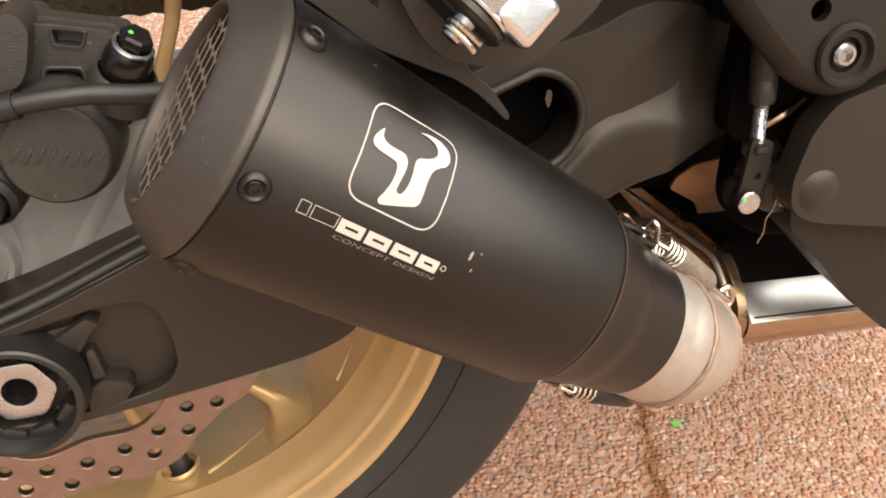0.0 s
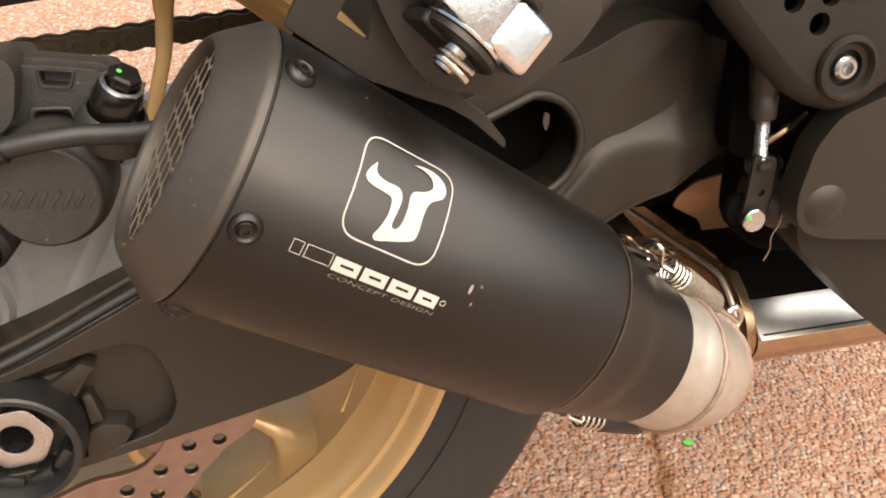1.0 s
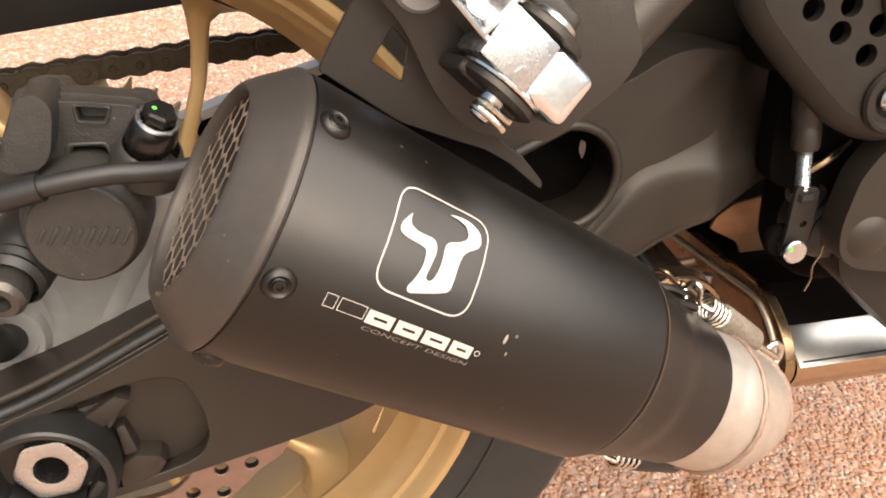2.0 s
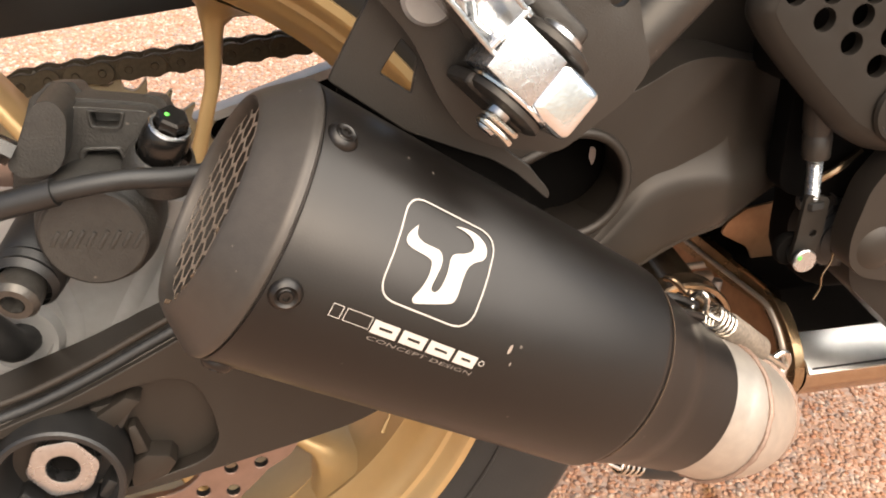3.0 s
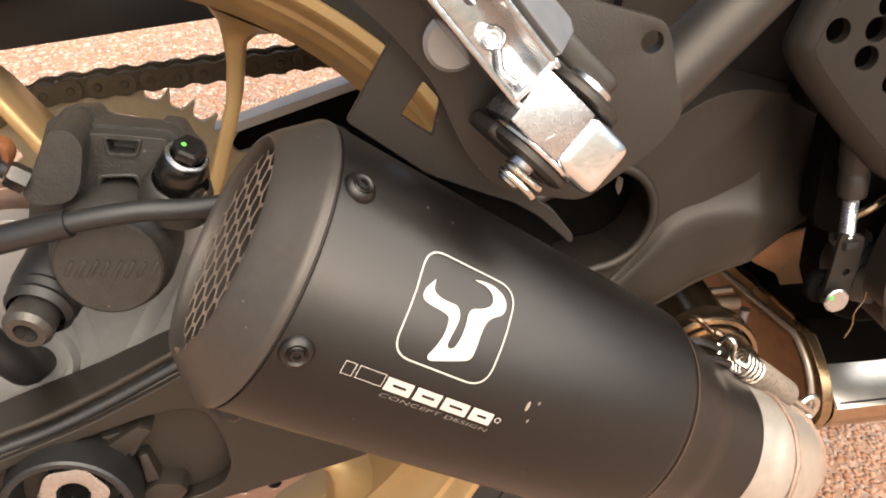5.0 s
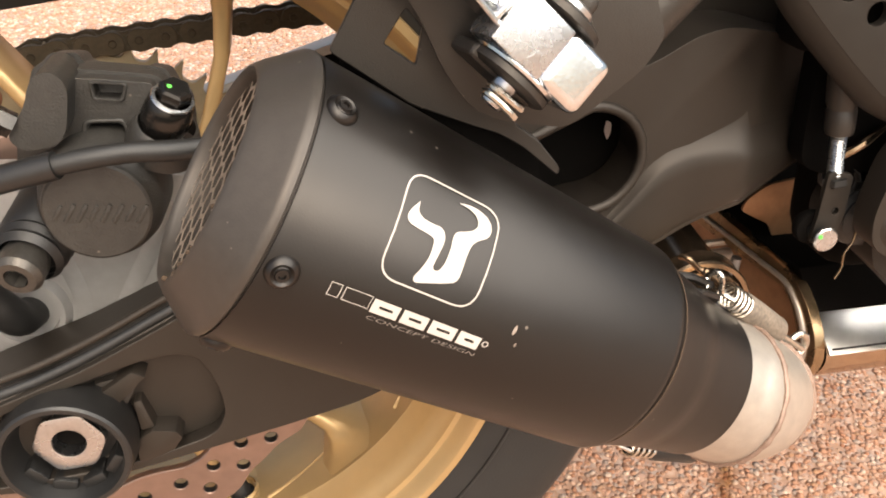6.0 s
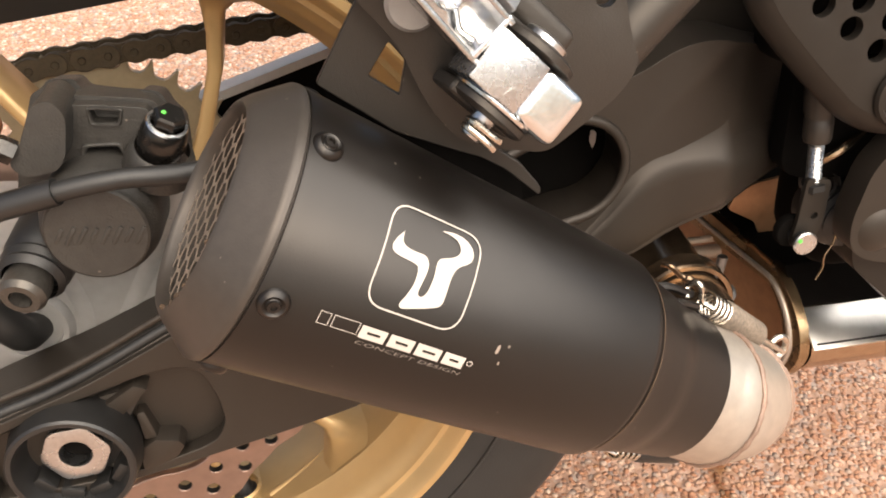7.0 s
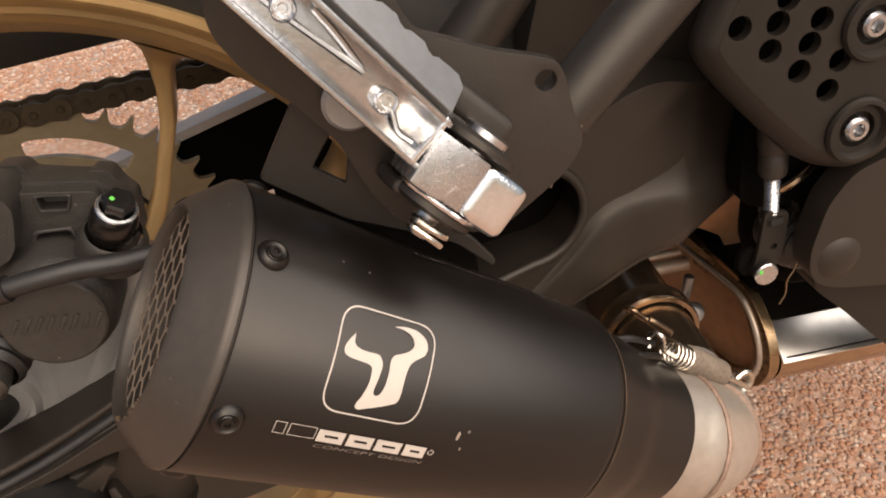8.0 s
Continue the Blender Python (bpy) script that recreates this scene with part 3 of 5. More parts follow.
    lines = [smooth_path(line, 6) for line in zip(*secs)]
    rows = [[bm.verts.new(p) for p in ring] for ring in zip(*lines)]
    for p, q in zip(rows, rows[1:]):
        for k in range(len(p)):
            bm.faces.new((p[k], p[(k + 1) % len(p)], q[(k + 1) % len(p)], q[k]))
    bm.faces.new(rows[0]), bm.faces.new(rows[-1])
    part("lower_flange", splay(bm), M_ARM, arm, "", 60)
    bm = bmesh.new()
    tube(bm, smooth_path([(x, 0.0578, z) for x, z in ((-0.0599, 0.0162), (-0.0247, 0.0269), (-0.0021, 0.0313), (0.0214, 0.0393), (0.0454, 0.0497), (0.0767, 0.0616), (0.1089, 0.0753))], 5), 0.0066, 20)
    part("upper_ridge", splay(bm), M_ARM, arm)
    # Thin black strip laid along the groove.
    bm = bmesh.new()
    tube(bm, smooth_path([(x, 0.0545, z) for x, z in ((-0.0616, 0.0200), (-0.0294, 0.0303), (-0.0058, 0.0360), (0.0184, 0.0445), (0.0448, 0.0558), (0.0764, 0.0688), (0.1041, 0.0816))], 5), 0.0026, 14)
    part("upper_groove", splay(bm), M_RUBBER, arm, "black strip along the groove of the arm's upper edge")
    bm = bmesh.new()
    tube(bm, smooth_path([(x, 0.0560, z + 0.0058) for x, z in ((-0.0616, 0.0200), (-0.0294, 0.0303), (-0.0058, 0.0360), (0.0184, 0.0445), (0.0448, 0.0558), (0.0764, 0.0688), (0.1041, 0.0816))], 5), 0.0019, 12)
    part("upper_bead", splay(bm), M_ARM, arm)
    crest = [(-0.08, 0.028), (0.0, 0.053), (0.039, 0.0655), (0.132, 0.0940), (0.30, 0.142), (0.42, 0.152)]
    # Shade is painted into the near-black side, skylight into the pale lip.
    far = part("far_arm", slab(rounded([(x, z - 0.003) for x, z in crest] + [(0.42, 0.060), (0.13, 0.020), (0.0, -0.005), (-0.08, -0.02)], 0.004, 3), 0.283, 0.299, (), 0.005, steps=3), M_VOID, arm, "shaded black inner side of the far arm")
    part("far_arm_lip", slab(rounded(crest + [(x, z - 0.0065) for x, z in crest[::-1]], 0.002, 3), 0.2800, 0.3010, (), 0.002, steps=3), M_LIP, far, "grey upper lip of the far arm, paled for the sky on it")
    # Dark mass behind the opening, in the shaded black.
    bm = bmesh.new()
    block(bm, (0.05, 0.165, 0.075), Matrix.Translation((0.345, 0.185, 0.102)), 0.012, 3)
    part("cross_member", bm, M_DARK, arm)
    # Added plate that stands for the shade inside the opening and hides the tyre.
    part("opening_shade", slab(rounded([(0.150, 0.052), (0.150, 0.086), (0.215, 0.128), (0.285, 0.128), (0.290, 0.060), (0.245, 0.040)], 0.01, 3), 0.0835, 0.0870, (), 0.001), M_VOID, arm, "near-black plate for the shade inside the arm's opening")
    # Small added patch in place of the bright paving glimpsed through the gap.
    part("ground_glimpse", slab(rounded([(0.2583, 0.1005), (0.2610, 0.0990), (0.2608, 0.0940), (0.2592, 0.0900), (0.2574, 0.0950)], 0.001, 3), 0.0825, 0.0834, (), 0.0002, steps=1), M_PALE, arm, "pale pink patch standing for paving seen through the arm's opening")
    part("frame_casting", slab(rounded([(0.243, 0.128), (0.262, 0.205), (0.30, 0.240), (0.46, 0.250), (0.46, 0.120), (0.33, 0.128)], 0.012, 4), 0.092, 0.116, (), 0.008, steps=4), M_ARM, bike, "dark grey frame casting", 50)
    # Added plate: its near-black stands for the shadow over the arm's front end.
    part("pivot_shade_plate", slab(rounded([(0.349, 0.230), (0.347, 0.080), (0.360, 0.074), (0.44, 0.070), (0.44, 0.230)], 0.010, 4), 0.0540, 0.0680, (), 0.006, steps=4), M_VOID, bike, "near-black plate for the deep shade at the frame pivot", 50)


def axle():
    bm = bmesh.new()
    prof = [(0.058, 0.0), (0.058, 0.017), (0.026, 0.0195), (0.020, 0.0275), (0.012, 0.0288), (0.0, 0.0274), (-0.0010, 0.0264), (-0.0010, 0.0244), (0.001, 0.0236), (0.014, 0.0222), (0.018, 0.0200), (0.018, 0.0)]
    lathe(bm, prof, (0, 0.003, 0), YAX, 64)
    seat = Matrix.Translation((-0.0006, -0.0075, 0.0046))
    cup = part("axle_adjuster", bm, M_PLASTIC, bike, "black cast axle adjuster cup", 30, seat)
    for ang in (-140, -105, -70, -35):
        bm = bmesh.new()
        p = ring_xz(0.0214, radians(ang), 0.0165)
        block(bm, (0.0058, 0.014, 0.0105), Matrix.Translation(p) @ Matrix.Rotation(-radians(ang), 4, "Y"), 0.0014)
        part("cup_rib", bm, M_PLASTIC, cup)
    nut = [(0.0162 * math.cos(radians(60 * k + 4)), 0.0162 * math.sin(radians(60 * k + 4))) for k in range(6)]
    part("axle_nut", slab(rounded(nut, 0.0035, 3), 0.0125, 0.0225, [oval(0, 0, 0.0070, 0.0070, 32)], 0.0011, steps=2), M_STEEL, bike, "bright hexagon axle nut with hollow centre", 30, seat)
    bm = bmesh.new()
    lathe(bm, [(0, 0.0205), (0.002, 0.0205), (0.002, 0.0)], (0, 0.0235, 0), -YAX, 40)
    part("washer", bm, M_PLASTIC, cup)
    # Bore floor in near-black, painting in the shade of a deeper hole.
    bm = bmesh.new()
    lathe(bm, [(0, 0.0071), (0.0035, 0.0069), (0.0035, 0)], (0, 0.0235, 0), -YAX, 32)
    part("axle_bore", bm, M_VOID, cup)
    # body of the adjuster in the arm's pocket
    body = rounded([(-0.0274, 0.0149), (-0.0097, 0.0206), (0.0119, 0.0233), (0.0279, 0.0268), (0.0333, 0.0242), (0.0212, 0.0053), (0.0269, -0.0037), (0.0244, -0.0170), (-0.0359, -0.0170)], 0.0025, 3)
    part("adjuster_body", slab(body, 0.0200, 0.0290, [oval(0, 0, 0.0190, 0.0190, 40)], 0.0016, steps=3), M_CAP, cup, "black cast adjuster body dusted with grit", 40)
    # wedge-shaped fins of the adjuster
    for front in ([(0.0084, 0.0150, 0.0170), (0.0308, 0.0165, 0.0302), (0.0362, 0.0170, 0.0268), (0.0191, 0.0155, 0.0114)],
                  [(0.0340, 0.0165, -0.0017), (0.0436, 0.0170, -0.0042), (0.0458, 0.0180, -0.0088), (0.0409, 0.0190, -0.0157), (0.0302, 0.0180, -0.0195), (0.0255, 0.0165, -0.0190), (0.0262, 0.0160, -0.0060)],
                  [(0.0281, 0.0190, 0.0126), (0.0314, 0.0200, 0.0128), (0.0319, 0.0195, 0.0025), (0.0350, 0.0190, -0.0020), (0.0290, 0.0180, -0.0020)]):
        bm = bmesh.new()
        cx, cz = sum(p[0] for p in front) / len(front), sum(p[2] for p in front) / len(front)
        for x, d, z in front:
            bm.verts.new((x, d, z)), bm.verts.new((cx + (x - cx) * 1.02, 0.040, cz + (z - cz) * 1.02))
        bmesh.ops.convex_hull(bm, input=list(bm.verts))
        bmesh.ops.dissolve_limit(bm, angle_limit=radians(4), verts=list(bm.verts), edges=list(bm.edges))
        bmesh.ops.bevel(bm, geom=list(bm.edges), offset=0.0009, segments=2, profile=0.6, affect="EDGES", clamp_overlap=True)
        part("adjuster_fin", bm, M_ARM, cup, "", 30)


rear_wheel()
brake_disc()
sprocket_and_chain()
swingarm()
axle()

# -- exhaust --
C0, AX = Vector((0.08265, -0.0489, 0.14689)), Vector((0.83403, 0.06787, -0.54752)).normalized()
_, AU, AV = basis(AX)  # towards the camera's side, and up


def on_can(s, ang, lift=0.0):
    """A point on the muffler: station along it, and degrees up from the side that faces out."""
    r = 0.0483 - 0.0062 * (s - 0.0156) / 0.1497 + lift
    return C0 + AX * s + (AU * math.cos(radians(ang)) + AV * math.sin(radians(ang))) * r


def muffler():
    bm = bmesh.new()
    lathe(bm, [(0.0164, 0.0440), (0.0164, 0.0479), (0.0168, 0.0482), (0.1628, 0.0421), (0.1643, 0.0419), (0.1651, 0.0413), (0.1652, 0.0400), (0.1652, 0.0355)], C0, AX, 128)
    can = part("muffler", bm, M_CAN, bike, "matt black conical muffler can with silver print", 40)
    bm = bmesh.new()
    lathe(bm, [(0.0164, 0.0470), (0.0157, 0.0471), (0.0156, 0.0480), (0.0152, 0.0484), (0.0140, 0.0484), (0.0130, 0.0481), (0.0121, 0.0474), (0.0111, 0.0465), (0.0035, 0.0401), (0.0012, 0.0377), (0.0004, 0.0367), (0.0002, 0.0358), (0.0007, 0.0349), (0.0024, 0.0342), (0.0090, 0.0340), (0.0600, 0.0335), (0.0600, 0.0)], C0, AX, 128)
    part("end_cap", bm, M_CAP, can, "satin black tapered end cap with sooty rim", 40)
    # honeycomb over the outlet
    bm = bmesh.new()
    cell, web = 0.0088, 0.00070
    for i in range(-7, 8):
        for j in range(-7, 8):
            x, y = cell * (i + 0.5 * (j % 2)), cell * 0.866 * j
            if math.hypot(x, y) > 0.0355:
                continue
            for k in range(6):
                ring = []
                for kk in (k, k + 1):
                    a = math.pi / 6 + kk * math.pi / 3
                    for rr in (cell / math.sqrt(3), cell / math.sqrt(3) - web / 0.866):
                        p = Vector((x + rr * math.cos(a), y + rr * math.sin(a)))
                        if p.length > 0.0342:
                            p *= 0.0342 / p.length
                        ring.append(p)
                o, i_, o2, i2 = ring
                quad = [(o, 0), (i_, 0), (i2, 0), (o2, 0)]
                lo = [bm.verts.new(C0 + AX * 0.0042 + AU * p.x + AV * p.y) for p, _ in quad]
                hi = [bm.verts.new(C0 + AX * 0.0044 + AU * p.x + AV * p.y) for p, _ in quad]
                bm.faces.new(lo), bm.faces.new((lo[1], hi[1], hi[2], lo[2]))
    part("honeycomb_grille", bm, M_GRILLE, can, "brown-grey honeycomb mesh grille in the outlet", 20)
    bm = bmesh.new()
    lathe(bm, [(0.0300, 0.0338), (0.0300, 0.019), (0.0700, 0.019), (0.0700, 0.0)], C0, AX, 48)
    part("inner_baffle", bm, M_SOOT, can)
    # domed rivets round the cap's edge
    for ang in (61.4, -0.1, -60, 122, 180, 240):
        p = on_can(0.0222, ang)
        nrm = (p - C0 - AX * (p - C0).dot(AX)).normalized()
        bm = bmesh.new()
        lathe(bm, [(-0.0006, 0.0052), (0.0005, 0.0050), (0.0015, 0.0043), (0.0021, 0.0034), (0.0017, 0.0029), (0.0015, 0.0024), (0.0018, 0.0021), (0.0025, 0.0019), (0.0025, 0.0011), (0.0017, 0.0009), (0.0017, 0.0)], p, nrm, 28)
        part("rivet", bm, M_CAN, can, "", 25)
    # sleeve behind the can's front
    f, e = C0 + AX * 0.1653, Vector((0.26021, -0.03239, 0.02888))
    d = (e - f).normalized()
    bm = bmesh.new()
    n = (e - f).length
    lathe(bm, [(-0.012, 0.0400), (0.0004, 0.0404), (0.0014, 0.0399), (0.0030, 0.0394), (0.0090, 0.0381), (0.0150, 0.0369), (0.0205, 0.0359), (0.0212, 0.0355), (0.0270, 0.0345), (n - 0.004, 0.0321), (n - 0.0005, 0.0318), (n, 0.0312), (n, 0.0285)], f, d, 96)
    ring = bmesh.new()
    a, u, v = basis(d)
    tube(ring, [f + d * 0.0001 + (u * math.cos(k * math.tau / 90) + v * math.sin(k * math.tau / 90)) * 0.0407 for k in range(90)], 0.00022, 8, closed=True)
    part("sleeve_weld", ring, M_RUST, can, "thin brown weld")
    part("front_sleeve", bm, M_CAN, can, "matt black tapered front sleeve", 40)
    return can


def wrap(bm, lift=0.00028):
    """Lays a flat drawing, x along the can and z in degrees round it, onto the can."""
    for v in bm.verts:
        v.co = on_can(v.co.x, v.co.z, lift + (0.00012 if v.co.y > 0 else 0.0))
    return bm


def flat(outline, holes=(), cuts=0):
    bm, edges = bmesh.new(), []
    for ring in (outline, *holes):
        vs = [bm.verts.new((x, 0.0, z)) for x, z in ring]
        edges += [bm.edges.new((vs[i - 1], vs[i])) for i in range(len(vs))]
    bmesh.ops.triangle_fill(bm, use_beauty=True, edges=edges)
    for _ in range(cuts):
        bmesh.ops.subdivide_edges(bm, edges=list(bm.edges), cuts=1)
        bmesh.ops.triangulate(bm, faces=list(bm.faces))
    return bm


def prints(can):
    s0, s1, a0, a1 = 0.0467, 0.0808, 10.9, 52.1

    def dense(ring, n=4):
        return [(p[0] + (q[0] - p[0]) * k / n, p[1] + (q[1] - p[1]) * k / n) for p, q in zip(ring, ring[1:] + ring[:1]) for k in range(n)]

    def square(inset):
        deg = inset / 0.0455 * 57.3
        unit = 57.3 / 0.0455
        ring = [(s0 + inset, (a0 + deg) / unit), (s1 - inset, (a0 + deg) / unit), (s1 - inset, (a1 - deg) / unit), (s0 + inset, (a1 - deg) / unit)]
        return dense([(x, z * unit) for x, z in rounded(ring, 0.0072 - inset, 7)], 3)
    part("print_frame", wrap(flat(square(0.0), [square(0.00052)])), M_WHITE, can, "thin silver rounded square", 60)
    bull = [(0.16, 0.74), (0.10, 0.65), (0.08, 0.58), (0.11, 0.53), (0.19, 0.51), (0.31, 0.50), (0.38, 0.48), (0.40, 0.41), (0.40, 0.31), (0.37, 0.19), (0.34, 0.11), (0.37, 0.07), (0.45, 0.09), (0.67, 0.17), (0.74, 0.22), (0.75, 0.31), (0.745, 0.44), (0.76, 0.56), (0.81, 0.63), (0.89, 0.69), (0.92, 0.76), (0.89, 0.85), (0.79, 0.91), (0.66, 0.92), (0.54, 0.89),
            (0.64, 0.885), (0.73, 0.85), (0.77, 0.78), (0.75, 0.72), (0.68, 0.67), (0.59, 0.63), (0.56, 0.57), (0.57, 0.46), (0.565, 0.33), (0.54, 0.25), (0.50, 0.23), (0.47, 0.26), (0.48, 0.38), (0.49, 0.49), (0.47, 0.56), (0.42, 0.60), (0.32, 0.60), (0.23, 0.61), (0.17, 0.65)]
    curve = [(v.x, v.z) for v in smooth_path([(s0 + (s1 - s0) * p, 0, a0 + (a1 - a0) * q) for p, q in bull + bull[:1]], 3)][:-1]
    part("print_mark", wrap(flat(curve, (), 2), 0.00034), M_WHITE, can, "silver horned mark", 60)
    # plain blocks where the brand lettering stands
    def lean_box(x0, x1, z0, z1, k=-0.0002):
        return dense([(x0, z0), (x1, z0), (x1 + k, z1), (x0 + k, z1)], 5)
    for x0, x1 in ((0.0366, 0.0403), (0.0413, 0.0502)):
        ring = lean_box(x0, x1, -1.9, 3.4)
        inner = lean_box(x0 + 0.0002, x1 - 0.0002, -1.65, 3.15)
        part("print_block", wrap(flat(ring, [inner])), M_WHITE, can, "outlined silver block", 60)
    for x0, x1 in ((0.0510, 0.0600), (0.0612, 0.0700), (0.0712, 0.0803), (0.0815, 0.0894)):
        part("print_block", wrap(flat(lean_box(x0, x1, -2.6, 3.0), [lean_box(x0 + 0.0024, x1 - 0.0020, -0.3, 0.8)], 1)), M_WHITE, can, "solid silver block", 60)
    part("print_dot", wrap(flat(oval(0.0913, 1.05, 0.0011, 1.3, 20), [oval(0.0913, 1.05, 0.0008, 0.95, 20)])), M_WHITE, can, "", 60)
    # the readable line below it
    font = bpy.data.curves.new("words", "FONT")
    font.body, font.size, font.shear, font.space_character = "CONCEPT DESIGN", 1.0, 0.15, 1.05
    holder = new("words", font)
    me = holder.evaluated_get(bpy.context.evaluated_depsgraph_get()).to_mesh()
    bm = bmesh.new()
    bm.from_mesh(me)
    bpy.data.objects.remove(holder)
    xs, ys = [v.co.x for v in bm.verts], [v.co.y for v in bm.verts]
    for v in bm.verts:
        x, y = v.co.x, v.co.y
        v.co = Vector((0.0513 + 0.0390 * (x - min(xs)) / (max(xs) - min(xs)), 0, -5.7 + 1.7 * (y - min(ys)) / (max(ys) - min(ys))))
    part("print_words", wrap(bm), M_DIMPRINT, can, "thin silver lettering CONCEPT DESIGN", 60)
    # a chip in the paint and small specks
    part("paint_chip", wrap(flat(oval(0.0983, 10.9, 0.0006, 2.2, 14)), 0.0002), M_WELDPIPE, can, "bare metal chip", 60)
    part("paint_chip", wrap(flat(oval(0.1010, 5.2, 0.0003, 0.9, 10)), 0.0002), M_WELDPIPE, can, "", 60)
    # worn unreadable print along the top
    rng, bm = random.Random(8), bmesh.new()
    x = 0.077
    while x < 0.150:
        w = rng.uniform(0.0006, 0.0016)
        ang = 93.0 + (x - 0.077) * 118
        bm.faces.new([bm.verts.new((px, 0, pz)) for px, pz in ((x, ang), (x + w, ang), (x + w, ang + 1.0), (x, ang + 1.0))])
        x += w + rng.uniform(0.0004, 0.0022)
    tagged(part("worn_print", wrap(bm, 0.0002), M_DIMPRINT, can, "worn silver print along the top", 60), kind="stuff")
    # soot at the outlet's rim
    rng = random.Random(3)
    for k in range(26):
        a = radians(rng.gauss(-22, 16))
        r = rng.uniform(0.0342, 0.0362)
        s = 0.0012 + (0.0 if r < 0.0352 else (r - 0.0352) * 0.6)
        bm = bmesh.new()
        bmesh.ops.create_icosphere(bm, subdivisions=1, radius=rng.uniform(0.0003, 0.0011), matrix=Matrix.Translation(C0 + AX * (s - 0.0008) + (AU * math.cos(a) + AV * math.sin(a)) * r))
        part("soot_crumb", bm, M_RUST, can)


def link_pipe():
    e, d = Vector((0.26021, -0.03239, 0.02888)), Vector((0.8535, 0.0952, -0.5123)).normalized()
    path = smooth_path([e - d * 0.012, e + d * 0.010, e + d * 0.0220, (0.2930, -0.0225, 0.0085), (0.3015, -0.0055, 0.0035), (0.3055, 0.0200, 0.0010), (0.3070, 0.052, 0.0010), (0.3080, 0.090, 0.002), (0.3100, 0.150, 0.004), (0.318, 0.22, 0.004)], 8)
    n = len(path)
    bm = bmesh.new()
    radii = [0.0305 - 0.0075 * max(0.0, min(1, (i - n * 0.2) / (n * 0.35))) for i in range(n)]
    cut = int(n * 0.56)
    tube(bm, path[:cut + 1], radii[:cut + 1], 48)
    rear = bmesh.new()
    tube(rear, path[cut:], radii[cut:], 48)
    pipe = part("link_pipe", bm, M_WELDPIPE, bike, "raw stainless exhaust elbow with brown weld beads", 60)
    part("inner_pipe", rear, M_PIPE, pipe, "brown heat-tinted inner pipe", 60)
    for at, tip in ((0.20, 0.10), (0.345, 0.0)):
        c0 = path[int(n * at)]
        a, u, v = basis((path[int(n * at) + 1] - path[int(n * at) - 1]).normalized() + Vector((0.0, tip, 0.0)))
        r = radii[int(n * at)]
        bm = bmesh.new()
        ring = [c0 + (u * math.cos(k * math.tau / 90) + v * math.sin(k * math.tau / 90)) * (r + 0.0002 * math.sin(k * 7.3)) for k in range(90)]
        tube(bm, ring, [0.0013 + 0.0002 * math.sin(k * 2.1) for k in range(90)], 8, closed=True)
        part("weld_bead", bm, M_WELD, pipe)
    # clamp round the pipe behind the can
    i = int(n * 0.71)
    p, q = path[i], (path[i + 1] - path[i - 1]).normalized()
    bm = bmesh.new()
    lathe(bm, [(-0.007, 0.0245), (-0.007, 0.0268), (-0.0055, 0.0276), (-0.003, 0.0268), (0.003, 0.0268), (0.0055, 0.0276), (0.007, 0.0268), (0.007, 0.0245)], p, q, 48)
    clamp = part("pipe_clamp", bm, M_PIPE, bike, "brown stainless pipe clamp with bolt")
    bm = bmesh.new()
    tube(bm, [(0.3588, 0.1200, -0.0090), (0.3562, 0.1205, -0.0300)], 0.0032, 16)
    lathe(bm, [(-0.006, 0.0062), (0, 0.0066), (0.004, 0.0062), (0.0056, 0.0045), (0.0060, 0)], (0.3568, 0.1075, -0.0277), (-0.45, -0.75, 0.45), 24)
    part("clamp_bolt", bm, M_SATIN, clamp, "slender grey clamp bolt")
    bm = bmesh.new()
    tube(bm, smooth_path([(0.2720, 0.014, 0.0600), (0.2745, 0.010, 0.0607), (0.2796, 0.010, 0.0552), (0.2838, 0.009, 0.0526), (0.2926, 0.009, 0.0444)], 5), [0.0014 + 0.0009 * (k > 12) for k in range(21)], 12)
    part("clamp_hook", bm, M_PIPE, clamp, "dull steel spring hook")


